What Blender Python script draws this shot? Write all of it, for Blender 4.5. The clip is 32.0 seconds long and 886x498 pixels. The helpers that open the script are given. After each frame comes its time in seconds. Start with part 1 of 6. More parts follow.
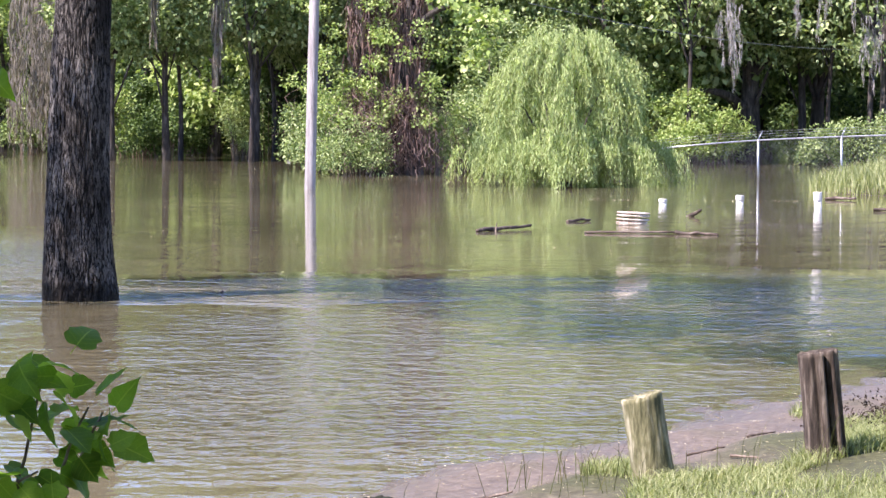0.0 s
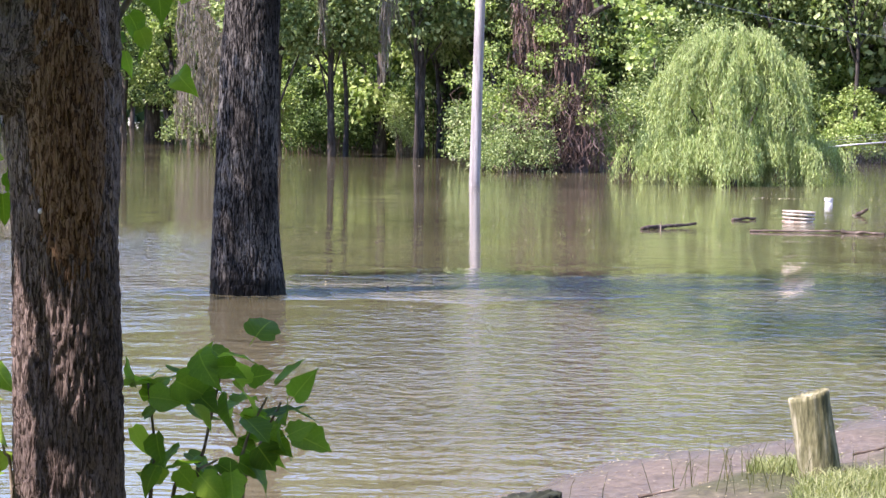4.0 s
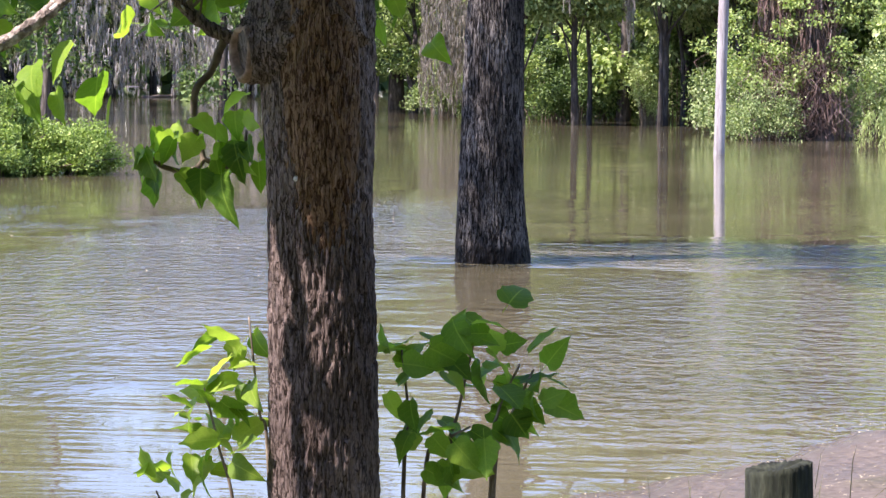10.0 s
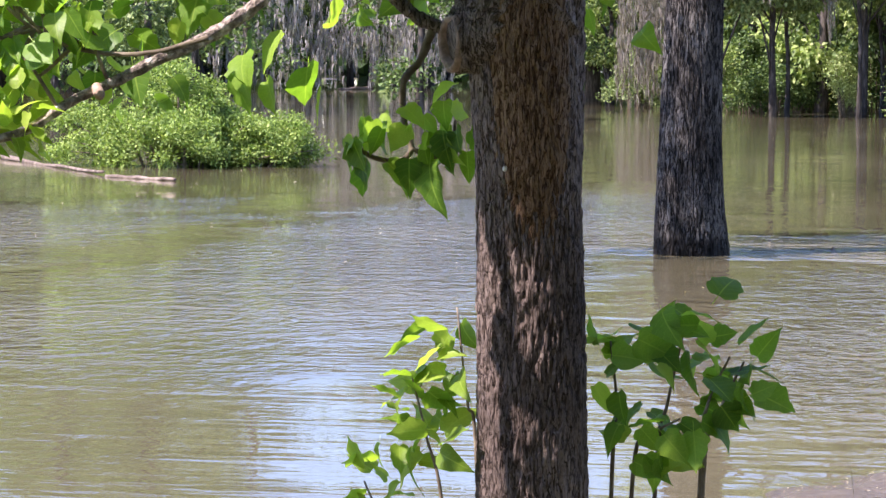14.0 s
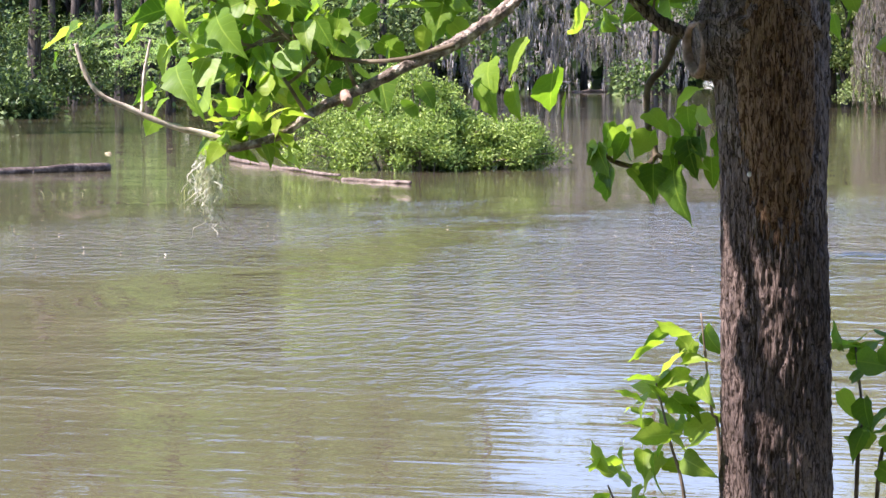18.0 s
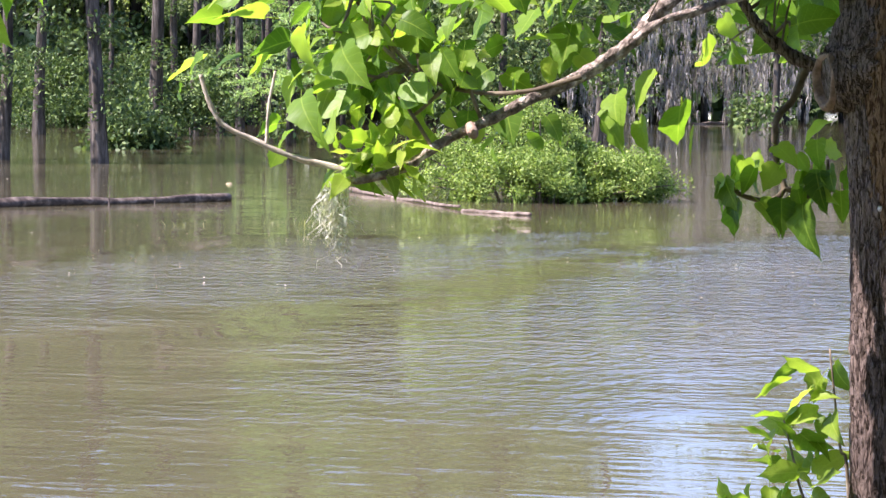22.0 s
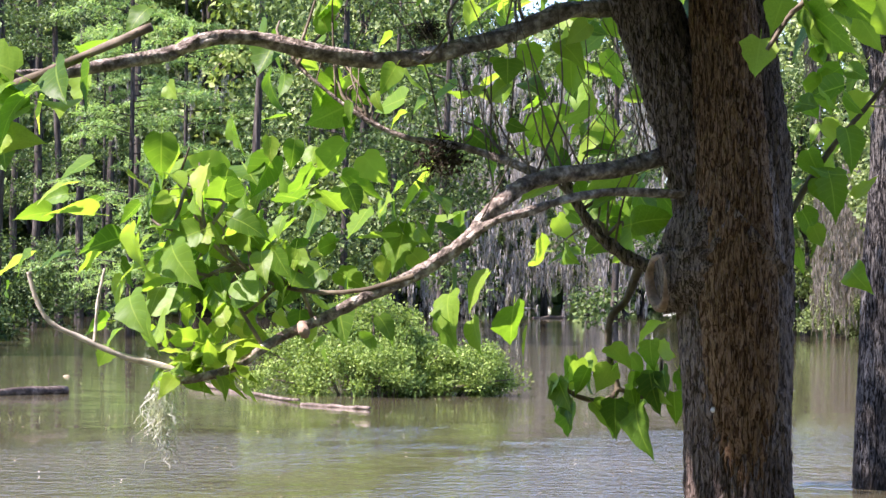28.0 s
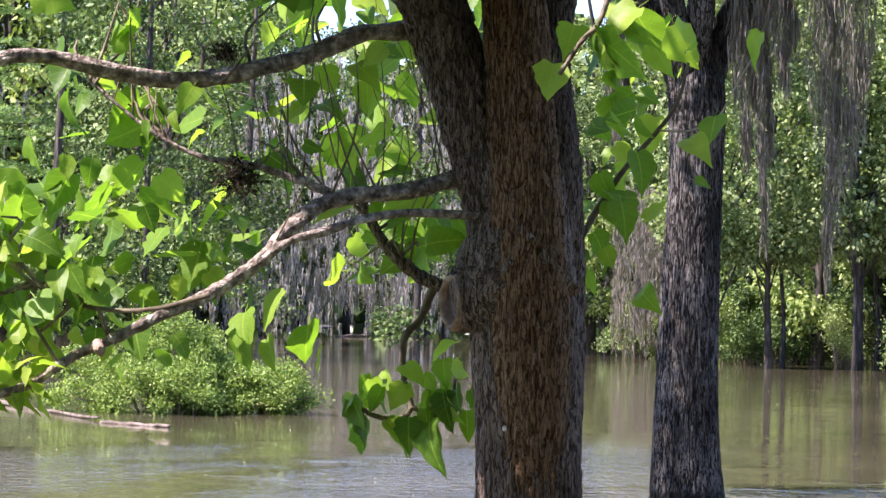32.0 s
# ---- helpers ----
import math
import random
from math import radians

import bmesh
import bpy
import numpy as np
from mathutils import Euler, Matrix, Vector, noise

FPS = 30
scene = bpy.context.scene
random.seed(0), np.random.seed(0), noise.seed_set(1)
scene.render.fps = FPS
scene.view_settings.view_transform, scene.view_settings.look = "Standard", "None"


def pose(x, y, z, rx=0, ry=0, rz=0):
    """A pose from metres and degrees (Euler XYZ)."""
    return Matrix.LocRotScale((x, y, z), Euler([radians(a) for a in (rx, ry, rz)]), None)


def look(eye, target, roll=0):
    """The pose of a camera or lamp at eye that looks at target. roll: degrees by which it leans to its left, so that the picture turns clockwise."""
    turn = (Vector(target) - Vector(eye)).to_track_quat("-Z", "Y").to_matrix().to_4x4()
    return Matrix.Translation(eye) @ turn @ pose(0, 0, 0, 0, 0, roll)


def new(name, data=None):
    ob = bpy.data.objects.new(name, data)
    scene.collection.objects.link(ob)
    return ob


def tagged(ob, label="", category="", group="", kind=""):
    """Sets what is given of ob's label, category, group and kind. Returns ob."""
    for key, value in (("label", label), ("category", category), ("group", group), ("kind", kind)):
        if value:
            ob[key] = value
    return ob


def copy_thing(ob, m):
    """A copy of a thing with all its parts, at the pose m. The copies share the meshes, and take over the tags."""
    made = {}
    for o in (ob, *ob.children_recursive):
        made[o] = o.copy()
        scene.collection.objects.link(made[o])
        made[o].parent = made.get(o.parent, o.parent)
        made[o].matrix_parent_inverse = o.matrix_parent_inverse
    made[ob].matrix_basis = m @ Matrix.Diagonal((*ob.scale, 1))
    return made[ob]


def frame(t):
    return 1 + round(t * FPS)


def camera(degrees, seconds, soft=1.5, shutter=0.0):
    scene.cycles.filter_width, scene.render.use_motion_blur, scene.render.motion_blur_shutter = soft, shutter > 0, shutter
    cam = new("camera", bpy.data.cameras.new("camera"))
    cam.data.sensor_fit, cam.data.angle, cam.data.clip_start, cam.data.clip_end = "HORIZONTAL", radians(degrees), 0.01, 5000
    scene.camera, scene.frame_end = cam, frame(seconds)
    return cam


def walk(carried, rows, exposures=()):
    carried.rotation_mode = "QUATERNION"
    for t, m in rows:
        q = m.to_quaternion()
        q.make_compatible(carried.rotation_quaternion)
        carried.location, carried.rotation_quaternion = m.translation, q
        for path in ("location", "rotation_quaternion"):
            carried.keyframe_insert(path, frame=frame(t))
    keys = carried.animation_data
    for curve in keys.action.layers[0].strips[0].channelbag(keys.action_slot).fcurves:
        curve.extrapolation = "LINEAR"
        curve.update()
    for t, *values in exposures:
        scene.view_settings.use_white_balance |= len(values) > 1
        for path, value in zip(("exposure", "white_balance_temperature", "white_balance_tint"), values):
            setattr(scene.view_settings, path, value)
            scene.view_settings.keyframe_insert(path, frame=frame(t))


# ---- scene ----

# ---------------------------------------------------------------- camera and walk
cam = camera(17.82, 32.0)
# seconds, x, y, z, heading to the left, tilt from straight down, roll
PATH = [
(0, 0.000, 0.058, 2.000, 0.000, 87.120, -0.242), (0.5, -0.002, 0.054, 2.000, 0.460, 87.126, -0.549), (1, -0.008, 0.047, 1.999, 0.813, 87.070, -0.406),
(1.5, -0.008, 0.029, 1.997, 1.418, 87.032, -0.322), (2, -0.009, 0.024, 1.999, 1.877, 87.059, -0.408), (2.5, -0.011, 0.014, 2.003, 2.241, 87.106, -0.399),
(3, -0.015, 0.006, 2.001, 2.587, 87.131, -0.423), (3.5, -0.020, -0.009, 1.999, 2.940, 87.079, -0.468), (5.5, -0.027, -0.020, 1.998, 4.251, 86.974, -0.748),
(6, -0.027, -0.024, 1.997, 4.463, 86.890, -0.846), (6.5, -0.032, -0.011, 1.998, 4.758, 86.824, -0.692), (7, -0.034, -0.007, 1.998, 5.207, 86.832, -0.327),
(7.5, -0.037, -0.013, 1.999, 6.124, 86.784, -0.698), (8, -0.033, -0.028, 1.998, 6.550, 86.787, -0.400), (8.5, -0.039, -0.016, 1.995, 6.991, 86.733, -0.566),
(9, -0.043, -0.014, 1.994, 7.435, 86.550, -0.261), (9.5, -0.045, -0.013, 1.995, 7.869, 86.391, -0.207), (10, -0.045, -0.017, 1.996, 8.229, 86.373, -0.276),
(10.5, -0.044, -0.033, 1.997, 8.176, 86.451, -0.312), (11, -0.048, -0.020, 1.995, 8.323, 86.457, -0.365), (11.5, -0.051, -0.031, 1.996, 9.163, 86.472, -0.230),
(12, -0.057, -0.031, 1.997, 10.224, 86.375, -0.299), (12.5, -0.069, -0.007, 1.993, 11.127, 86.237, -0.428), (13, -0.071, 0.002, 1.995, 11.386, 86.264, -0.220),
(13.5, -0.075, 0.016, 1.990, 11.824, 86.236, -0.127), (15.5, -0.081, -0.041, 1.997, 13.665, 86.154, -0.289), (16, -0.082, -0.044, 1.998, 14.609, 86.152, -0.186),
(16.5, -0.083, -0.044, 1.998, 15.267, 86.105, -0.198), (17, -0.082, -0.063, 1.999, 15.897, 86.133, -0.029), (17.5, -0.090, -0.032, 1.999, 16.388, 86.176, -0.011),
(18, -0.093, -0.027, 1.998, 16.932, 86.247, 0.072), (18.5, -0.097, -0.019, 1.998, 17.530, 86.234, 0.120), (19, -0.105, -0.003, 1.996, 18.529, 86.138, 0.216),
(19.5, -0.116, 0.016, 1.997, 19.181, 86.181, 0.121), (20, -0.117, 0.017, 1.996, 18.717, 86.195, 0.096), (20.5, -0.116, 0.023, 1.996, 18.589, 86.192, 0.106),
(21, -0.118, 0.026, 1.998, 18.651, 86.313, 0.025), (21.5, -0.120, 0.026, 1.997, 19.030, 86.659, -0.019), (22, -0.121, 0.019, 1.999, 19.346, 86.883, -0.061),
(22.5, -0.112, -0.013, 2.003, 19.632, 87.832, -0.360), (23, -0.100, -0.047, 2.008, 20.080, 88.555, -0.434), (23.5, -0.102, -0.043, 2.008, 20.324, 88.913, -0.112),
(24, -0.097, -0.049, 2.009, 20.178, 89.201, 0.363), (24.5, -0.088, -0.065, 2.009, 19.649, 89.156, 0.105), (25, -0.096, -0.041, 2.011, 18.979, 89.426, -0.195),
(25.5, -0.136, 0.047, 2.010, 18.269, 89.756, -0.295), (27.5, -0.118, 0.059, 2.012, 16.874, 90.639, -0.262), (28, -0.120, 0.070, 2.011, 16.130, 90.807, -0.399),
(28.5, -0.109, 0.046, 2.014, 15.675, 90.940, -0.428), (29, -0.105, 0.042, 2.013, 14.794, 91.127, -0.804), (29.5, -0.107, 0.044, 2.010, 13.842, 91.051, -0.668),
(30, -0.099, 0.040, 2.012, 13.301, 90.712, -0.494), (30.5, -0.100, 0.042, 2.012, 13.043, 90.693, -0.369), (31, -0.097, 0.032, 2.013, 12.906, 90.887, -0.653),
(31.5, -0.093, 0.021, 2.012, 12.582, 91.164, -0.811), (32, -0.090, 0.014, 2.013, 12.136, 91.220, -0.723),
]
walk(cam, [(t, pose(x, y, z, tilt, 0, heading) @ pose(0, 0, 0, 0, 0, -roll)) for t, x, y, z, heading, tilt, roll in PATH],
     exposures=[(0, 1.56, 6200, 30), (32, 1.56, 6200, 30)])

# ---------------------------------------------------------------- world and sun
SUN_BEARING, SUN_HEIGHT = 237.0, 52.0       # degrees clockwise from straight ahead, degrees above the horizon
world = bpy.data.worlds.new("sky")
scene.world = world
world.use_nodes = True
sky = world.node_tree.nodes.new("ShaderNodeTexSky")
sky.sky_type, sky.sun_disc = "NISHITA", False
sky.sun_elevation, sky.sun_rotation = radians(SUN_HEIGHT), radians(SUN_BEARING)
sky.air_density, sky.dust_density, sky.ozone_density = 1.0, 0.2, 5.0
background = world.node_tree.nodes["Background"]
background.inputs["Strength"].default_value = 0.122
world.node_tree.links.new(sky.outputs[0], background.inputs["Color"])
sun = new("sun", bpy.data.lights.new("sun", "SUN"))
sun.data.energy, sun.data.angle, sun.data.color = 5.0, radians(0.55), (1.0, 0.94, 0.82)
_b, _h = radians(SUN_BEARING), radians(SUN_HEIGHT)
sun.matrix_world = look((60 * math.sin(_b) * math.cos(_h), 60 * math.cos(_b) * math.cos(_h), 60 * math.sin(_h)), (0, 0, 0))

# ---------------------------------------------------------------- materials
def nodes_of(name):
    m = bpy.data.materials.new(name)
    m.use_nodes = True
    return m, m.node_tree.nodes, m.node_tree.links, m.node_tree.nodes["Principled BSDF"]


def noise_node(nt, links, coord, scale, detail=4.0, rough=0.55, stretch=(1, 1, 1)):
    mp = nt.new("ShaderNodeMapping")
    mp.inputs["Scale"].default_value = stretch
    links.new(coord, mp.inputs["Vector"])
    n = nt.new("ShaderNodeTexNoise")
    n.inputs["Scale"].default_value, n.inputs["Detail"].default_value, n.inputs["Roughness"].default_value = scale, detail, rough
    links.new(mp.outputs[0], n.inputs["Vector"])
    return n.outputs["Fac"]


def ramp(nt, links, fac, stops):
    r = nt.new("ShaderNodeValToRGB")
    els = r.color_ramp.elements
    while len(els) < len(stops):
        els.new(0.5)
    for e, (p, c) in zip(els, stops):
        e.position, e.color = p, (*c, 1)
    links.new(fac, r.inputs["Fac"])
    return r.outputs["Color"]


def blend(nt, links, fac, a, b, mode="MIX"):
    m = nt.new("ShaderNodeMix")
    m.data_type, m.blend_type = "RGBA", mode
    for s, v in (("Factor", fac), ("A", a), ("B", b)):
        sock = [i for i in m.inputs if i.name == s and (i.type == "RGBA" or s == "Factor")][0]
        if isinstance(v, bpy.types.NodeSocket):
            links.new(v, sock)
        elif s == "Factor":
            sock.default_value = v
        else:
            sock.default_value = (*v, 1)
    return [o for o in m.outputs if o.type == "RGBA"][0]


def math_node(nt, links, op, a, b=0.0, c=0.0):
    """One arithmetic node; a, b and c are sockets or numbers."""
    n = nt.new("ShaderNodeMath")
    n.operation = op
    for k, v in enumerate((a, b, c)):
        if isinstance(v, bpy.types.NodeSocket):
            links.new(v, n.inputs[k])
        else:
            n.inputs[k].default_value = v
    return n.outputs[0]


def span(nt, links, value, lo, hi, to0=0.0, to1=1.0):
    n = nt.new("ShaderNodeMapRange")
    n.interpolation_type = "SMOOTHSTEP"
    for key, v in (("From Min", lo), ("From Max", hi), ("To Min", to0), ("To Max", to1)):
        n.inputs[key].default_value = v
    links.new(value, n.inputs["Value"])
    return n.outputs[0]


def surface(name, dark, mid, light, scale=6.0, stretch=(1, 1, 1), rough=0.8, bump=0.4, depth=0.01, fine=40.0, metal=0.0, spec=0.3):
    """A mottled surface: three colours over a broad and a fine grain, with relief."""
    m, nt, links, b = nodes_of(name)
    co = nt.new("ShaderNodeTexCoord").outputs["Object"]
    big = noise_node(nt, links, co, scale, 5, 0.6, stretch)
    small = noise_node(nt, links, co, fine, 3, 0.6, stretch)
    col = ramp(nt, links, big, [(0.32, dark), (0.5, mid), (0.68, light)])
    grain = ramp(nt, links, small, [(0.3, (0.55, 0.55, 0.55)), (0.65, (1.15, 1.15, 1.15))])
    col = blend(nt, links, 0.75, col, grain, "MULTIPLY")
    links.new(col, b.inputs["Base Color"])
    b.inputs["Roughness"].default_value, b.inputs["Metallic"].default_value = rough, metal
    b.inputs["Specular IOR Level"].default_value = spec
    if bump:
        add = nt.new("ShaderNodeMath")
        add.operation = "ADD"
        links.new(big, add.inputs[0]), links.new(small, add.inputs[1])
        bp = nt.new("ShaderNodeBump")
        bp.inputs["Strength"].default_value, bp.inputs["Distance"].default_value = bump, depth
        links.new(add.outputs[0], bp.inputs["Height"])
        links.new(bp.outputs[0], b.inputs["Normal"])
    return m


def furrowed(name, crack, mid, light, fine=25.0, tall=0.13, depth=0.03, flake=0.0, wet=0.0):
    """Old bark: long upright ridges that part and meet, with dark furrows between; fine: ridges in a metre, flake: pale curled edges, wet: height to which flood water has soaked it."""
    m, nt, links, b = nodes_of(name)
    co = nt.new("ShaderNodeTexCoord").outputs["Object"]
    one = noise_node(nt, links, co, fine, 2, 0.5, (1, 1, tall))
    two = noise_node(nt, links, co, fine * 2.0, 2, 0.5, (1, 1, tall * 1.8))
    broad = noise_node(nt, links, co, 3.0, 3, 0.5, (1, 1, 0.5))
    ridge = math_node(nt, links, "ABSOLUTE", math_node(nt, links, "SUBTRACT", one, 0.5))
    ridge = span(nt, links, ridge, 0.0, 0.06)
    small = span(nt, links, math_node(nt, links, "ABSOLUTE", math_node(nt, links, "SUBTRACT", two, 0.5)), 0.0, 0.07)
    h = math_node(nt, links, "MULTIPLY_ADD", small, 0.4, ridge)
    tone = math_node(nt, links, "MULTIPLY_ADD", broad, 0.72, math_node(nt, links, "MULTIPLY", h, 0.34))
    col = ramp(nt, links, tone, [(0.45, crack), (0.74, mid), (0.95, light)])
    if flake:
        curl = noise_node(nt, links, co, fine * 1.3, 3, 0.6, (1, 1, tall * 1.5))
        edge = span(nt, links, math_node(nt, links, "ABSOLUTE", math_node(nt, links, "SUBTRACT", curl, 0.56)), 0.0, 0.022, flake, 0.0)
        col = blend(nt, links, edge, col, light)
        h = math_node(nt, links, "MULTIPLY_ADD", edge, 0.8, h)
    b.inputs["Roughness"].default_value, b.inputs["Specular IOR Level"].default_value = 0.85, 0.15
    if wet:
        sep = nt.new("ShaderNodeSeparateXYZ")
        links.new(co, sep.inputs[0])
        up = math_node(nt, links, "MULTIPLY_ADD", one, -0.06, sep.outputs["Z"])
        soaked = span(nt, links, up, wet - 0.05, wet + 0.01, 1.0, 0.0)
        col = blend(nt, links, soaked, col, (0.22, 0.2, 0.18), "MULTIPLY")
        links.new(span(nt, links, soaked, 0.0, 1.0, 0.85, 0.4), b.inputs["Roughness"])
    links.new(col, b.inputs["Base Color"])
    bp = nt.new("ShaderNodeBump")
    bp.inputs["Strength"].default_value, bp.inputs["Distance"].default_value = 1.0, depth
    links.new(h, bp.inputs["Height"])
    links.new(bp.outputs[0], b.inputs["Normal"])
    return m


def foliage(name, dark, mid, light, through_light=0.45, rough=0.5, spec=0.26, veins=False):
    """Leaves: colour differs from leaf to leaf, light shines through; veins: a pale midrib and side ribs along the blade's own axes."""
    m, nt, links, b = nodes_of(name)
    geo, info = nt.new("ShaderNodeNewGeometry"), nt.new("ShaderNodeObjectInfo")
    add = nt.new("ShaderNodeMath")
    add.operation = "ADD"
    links.new(geo.outputs["Random Per Island"], add.inputs[0]), links.new(info.outputs["Random"], add.inputs[1])
    fr = nt.new("ShaderNodeMath")
    fr.operation = "FRACT"
    links.new(add.outputs[0], fr.inputs[0])
    col = ramp(nt, links, fr.outputs[0], [(0.0, dark), (0.55, mid), (1.0, light)])
    co = nt.new("ShaderNodeTexCoord").outputs["Object"]
    mott = ramp(nt, links, noise_node(nt, links, co, 25.0, 3), [(0.3, (0.75, 0.8, 0.75)), (0.7, (1.15, 1.1, 1.1))])
    col = blend(nt, links, 0.6, col, mott, "MULTIPLY")
    if veins:
        sep = nt.new("ShaderNodeSeparateXYZ")
        links.new(nt.new("ShaderNodeTexCoord").outputs["UV"], sep.inputs[0])
        side = math_node(nt, links, "ABSOLUTE", math_node(nt, links, "SUBTRACT", sep.outputs["X"], 0.5))
        mid_rib = span(nt, links, side, 0.008, 0.035, 1.0, 0.0)
        run = math_node(nt, links, "MULTIPLY_ADD", side, -2.4, math_node(nt, links, "MULTIPLY", sep.outputs["Y"], 6.0))
        saw = math_node(nt, links, "ABSOLUTE", math_node(nt, links, "SUBTRACT", math_node(nt, links, "FRACT", run), 0.5))
        rib = math_node(nt, links, "MAXIMUM", mid_rib, span(nt, links, saw, 0.0, 0.09, 0.35, 0.0))
        col = blend(nt, links, math_node(nt, links, "MULTIPLY", rib, 0.55), col, light)
        bp = nt.new("ShaderNodeBump")
        bp.inputs["Strength"].default_value, bp.inputs["Distance"].default_value = 0.22, 0.002
        links.new(saw, bp.inputs["Height"])
        links.new(bp.outputs[0], b.inputs["Normal"])
    links.new(col, b.inputs["Base Color"])
    b.inputs["Roughness"].default_value, b.inputs["Specular IOR Level"].default_value = rough, spec
    tr = nt.new("ShaderNodeBsdfTranslucent")
    warm = blend(nt, links, 1.0, col, (1.06, 1.16, 0.55), "MULTIPLY")
    links.new(warm, tr.inputs["Color"])
    mix = nt.new("ShaderNodeMixShader")
    mix.inputs[0].default_value = through_light
    links.new(b.outputs[0], mix.inputs[1]), links.new(tr.outputs[0], mix.inputs[2])
    links.new(mix.outputs[0], nt["Material Output"].inputs["Surface"])
    return m


# where the wind ruffles the water: x, y, half width, half depth, strength
GUSTS = [(-6.6, 30, 2.7, 14, 0.6), (-12.8, 30.5, 2.8, 8.5, 0.6), (-0.2, 22.5, 2.8, 8.5, 0.55), (3.0, 29, 4.0, 6, 0.6), (-2.0, 31.5, 6.0, 2.6, 1.1)]


def water_material():
    """Silty water: short wavelets in the wind's patches, long faint swells and a near mirror elsewhere."""
    m, nt, links, b = nodes_of("muddy_water")
    co = nt.new("ShaderNodeTexCoord").outputs["Object"]
    silt = noise_node(nt, links, co, 0.12, 4, 0.55)
    links.new(ramp(nt, links, silt, [(0.35, (0.089, 0.079, 0.046)), (0.55, (0.123, 0.109, 0.063)), (0.7, (0.151, 0.133, 0.081))]), b.inputs["Base Color"])
    b.inputs["Roughness"].default_value, b.inputs["IOR"].default_value = 0.012, 1.33
    bend = nt.new("ShaderNodeTexNoise")
    bend.inputs["Scale"].default_value, bend.inputs["Detail"].default_value = 0.35, 3.0
    links.new(co, bend.inputs["Vector"])
    off = nt.new("ShaderNodeVectorMath")
    off.operation = "MULTIPLY_ADD"
    off.inputs[1].default_value, off.inputs[2].default_value = (3.5, 9.0, 0.0), (-1.75, -4.5, 0.0)
    links.new(bend.outputs["Color"], off.inputs[0])
    bent = nt.new("ShaderNodeVectorMath")
    bent.operation = "ADD"
    links.new(co, bent.inputs[0]), links.new(off.outputs[0], bent.inputs[1])
    wind = 0.0
    for x, y, rx, ry, power in GUSTS:
        mp = nt.new("ShaderNodeMapping")
        mp.inputs["Location"].default_value, mp.inputs["Scale"].default_value = (-x / rx, -y / ry, 0), (1 / rx, 1 / ry, 0)
        links.new(bent.outputs[0], mp.inputs["Vector"])
        ln = nt.new("ShaderNodeVectorMath")
        ln.operation = "LENGTH"
        links.new(mp.outputs[0], ln.inputs[0])
        wind = math_node(nt, links, "MAXIMUM", span(nt, links, ln.outputs["Value"], 0.25, 1.35, power, 0.0), wind)
    reach = nt.new("ShaderNodeVectorMath")
    reach.operation = "LENGTH"
    links.new(co, reach.inputs[0])
    calm = span(nt, links, reach.outputs["Value"], 26.0, 46.0, CALM_NEAR, CALM_FAR)
    streak = noise_node(nt, links, co, 0.5, 3, 0.6, (0.3, 1.5, 1))
    calm = math_node(nt, links, "MULTIPLY", calm, span(nt, links, streak, 0.38, 0.66, 0.4, 2.0))
    a = noise_node(nt, links, co, 3.4, 2, 0.5, (1.15, 1.0, 1))
    c = noise_node(nt, links, co, 9.0, 2, 0.5, (1.3, 1.0, 1))
    cross = noise_node(nt, links, co, 4.0, 1, 0.4, (2.2, 0.8, 1))
    swell = noise_node(nt, links, co, 1.0, 2, 0.5, (0.35, 1.0, 1))
    h = math_node(nt, links, "MULTIPLY_ADD", c, 0.46, a)
    h = math_node(nt, links, "MULTIPLY_ADD", cross, 0.45, h)
    h = math_node(nt, links, "MULTIPLY", h, wind)
    lines = noise_node(nt, links, co, 7.0, 2, 0.45, (0.3, 1.0, 1))
    h = math_node(nt, links, "MULTIPLY_ADD", lines, calm, h)
    h = math_node(nt, links, "MULTIPLY_ADD", swell, 0.016, h)
    bp = nt.new("ShaderNodeBump")
    bp.inputs["Strength"].default_value, bp.inputs["Distance"].default_value = 1.0, RIPPLE
    links.new(h, bp.inputs["Height"])
    links.new(bp.outputs[0], b.inputs["Normal"])
    return m


RIPPLE, CALM_NEAR, CALM_FAR = 0.12, 0.045, 0.024


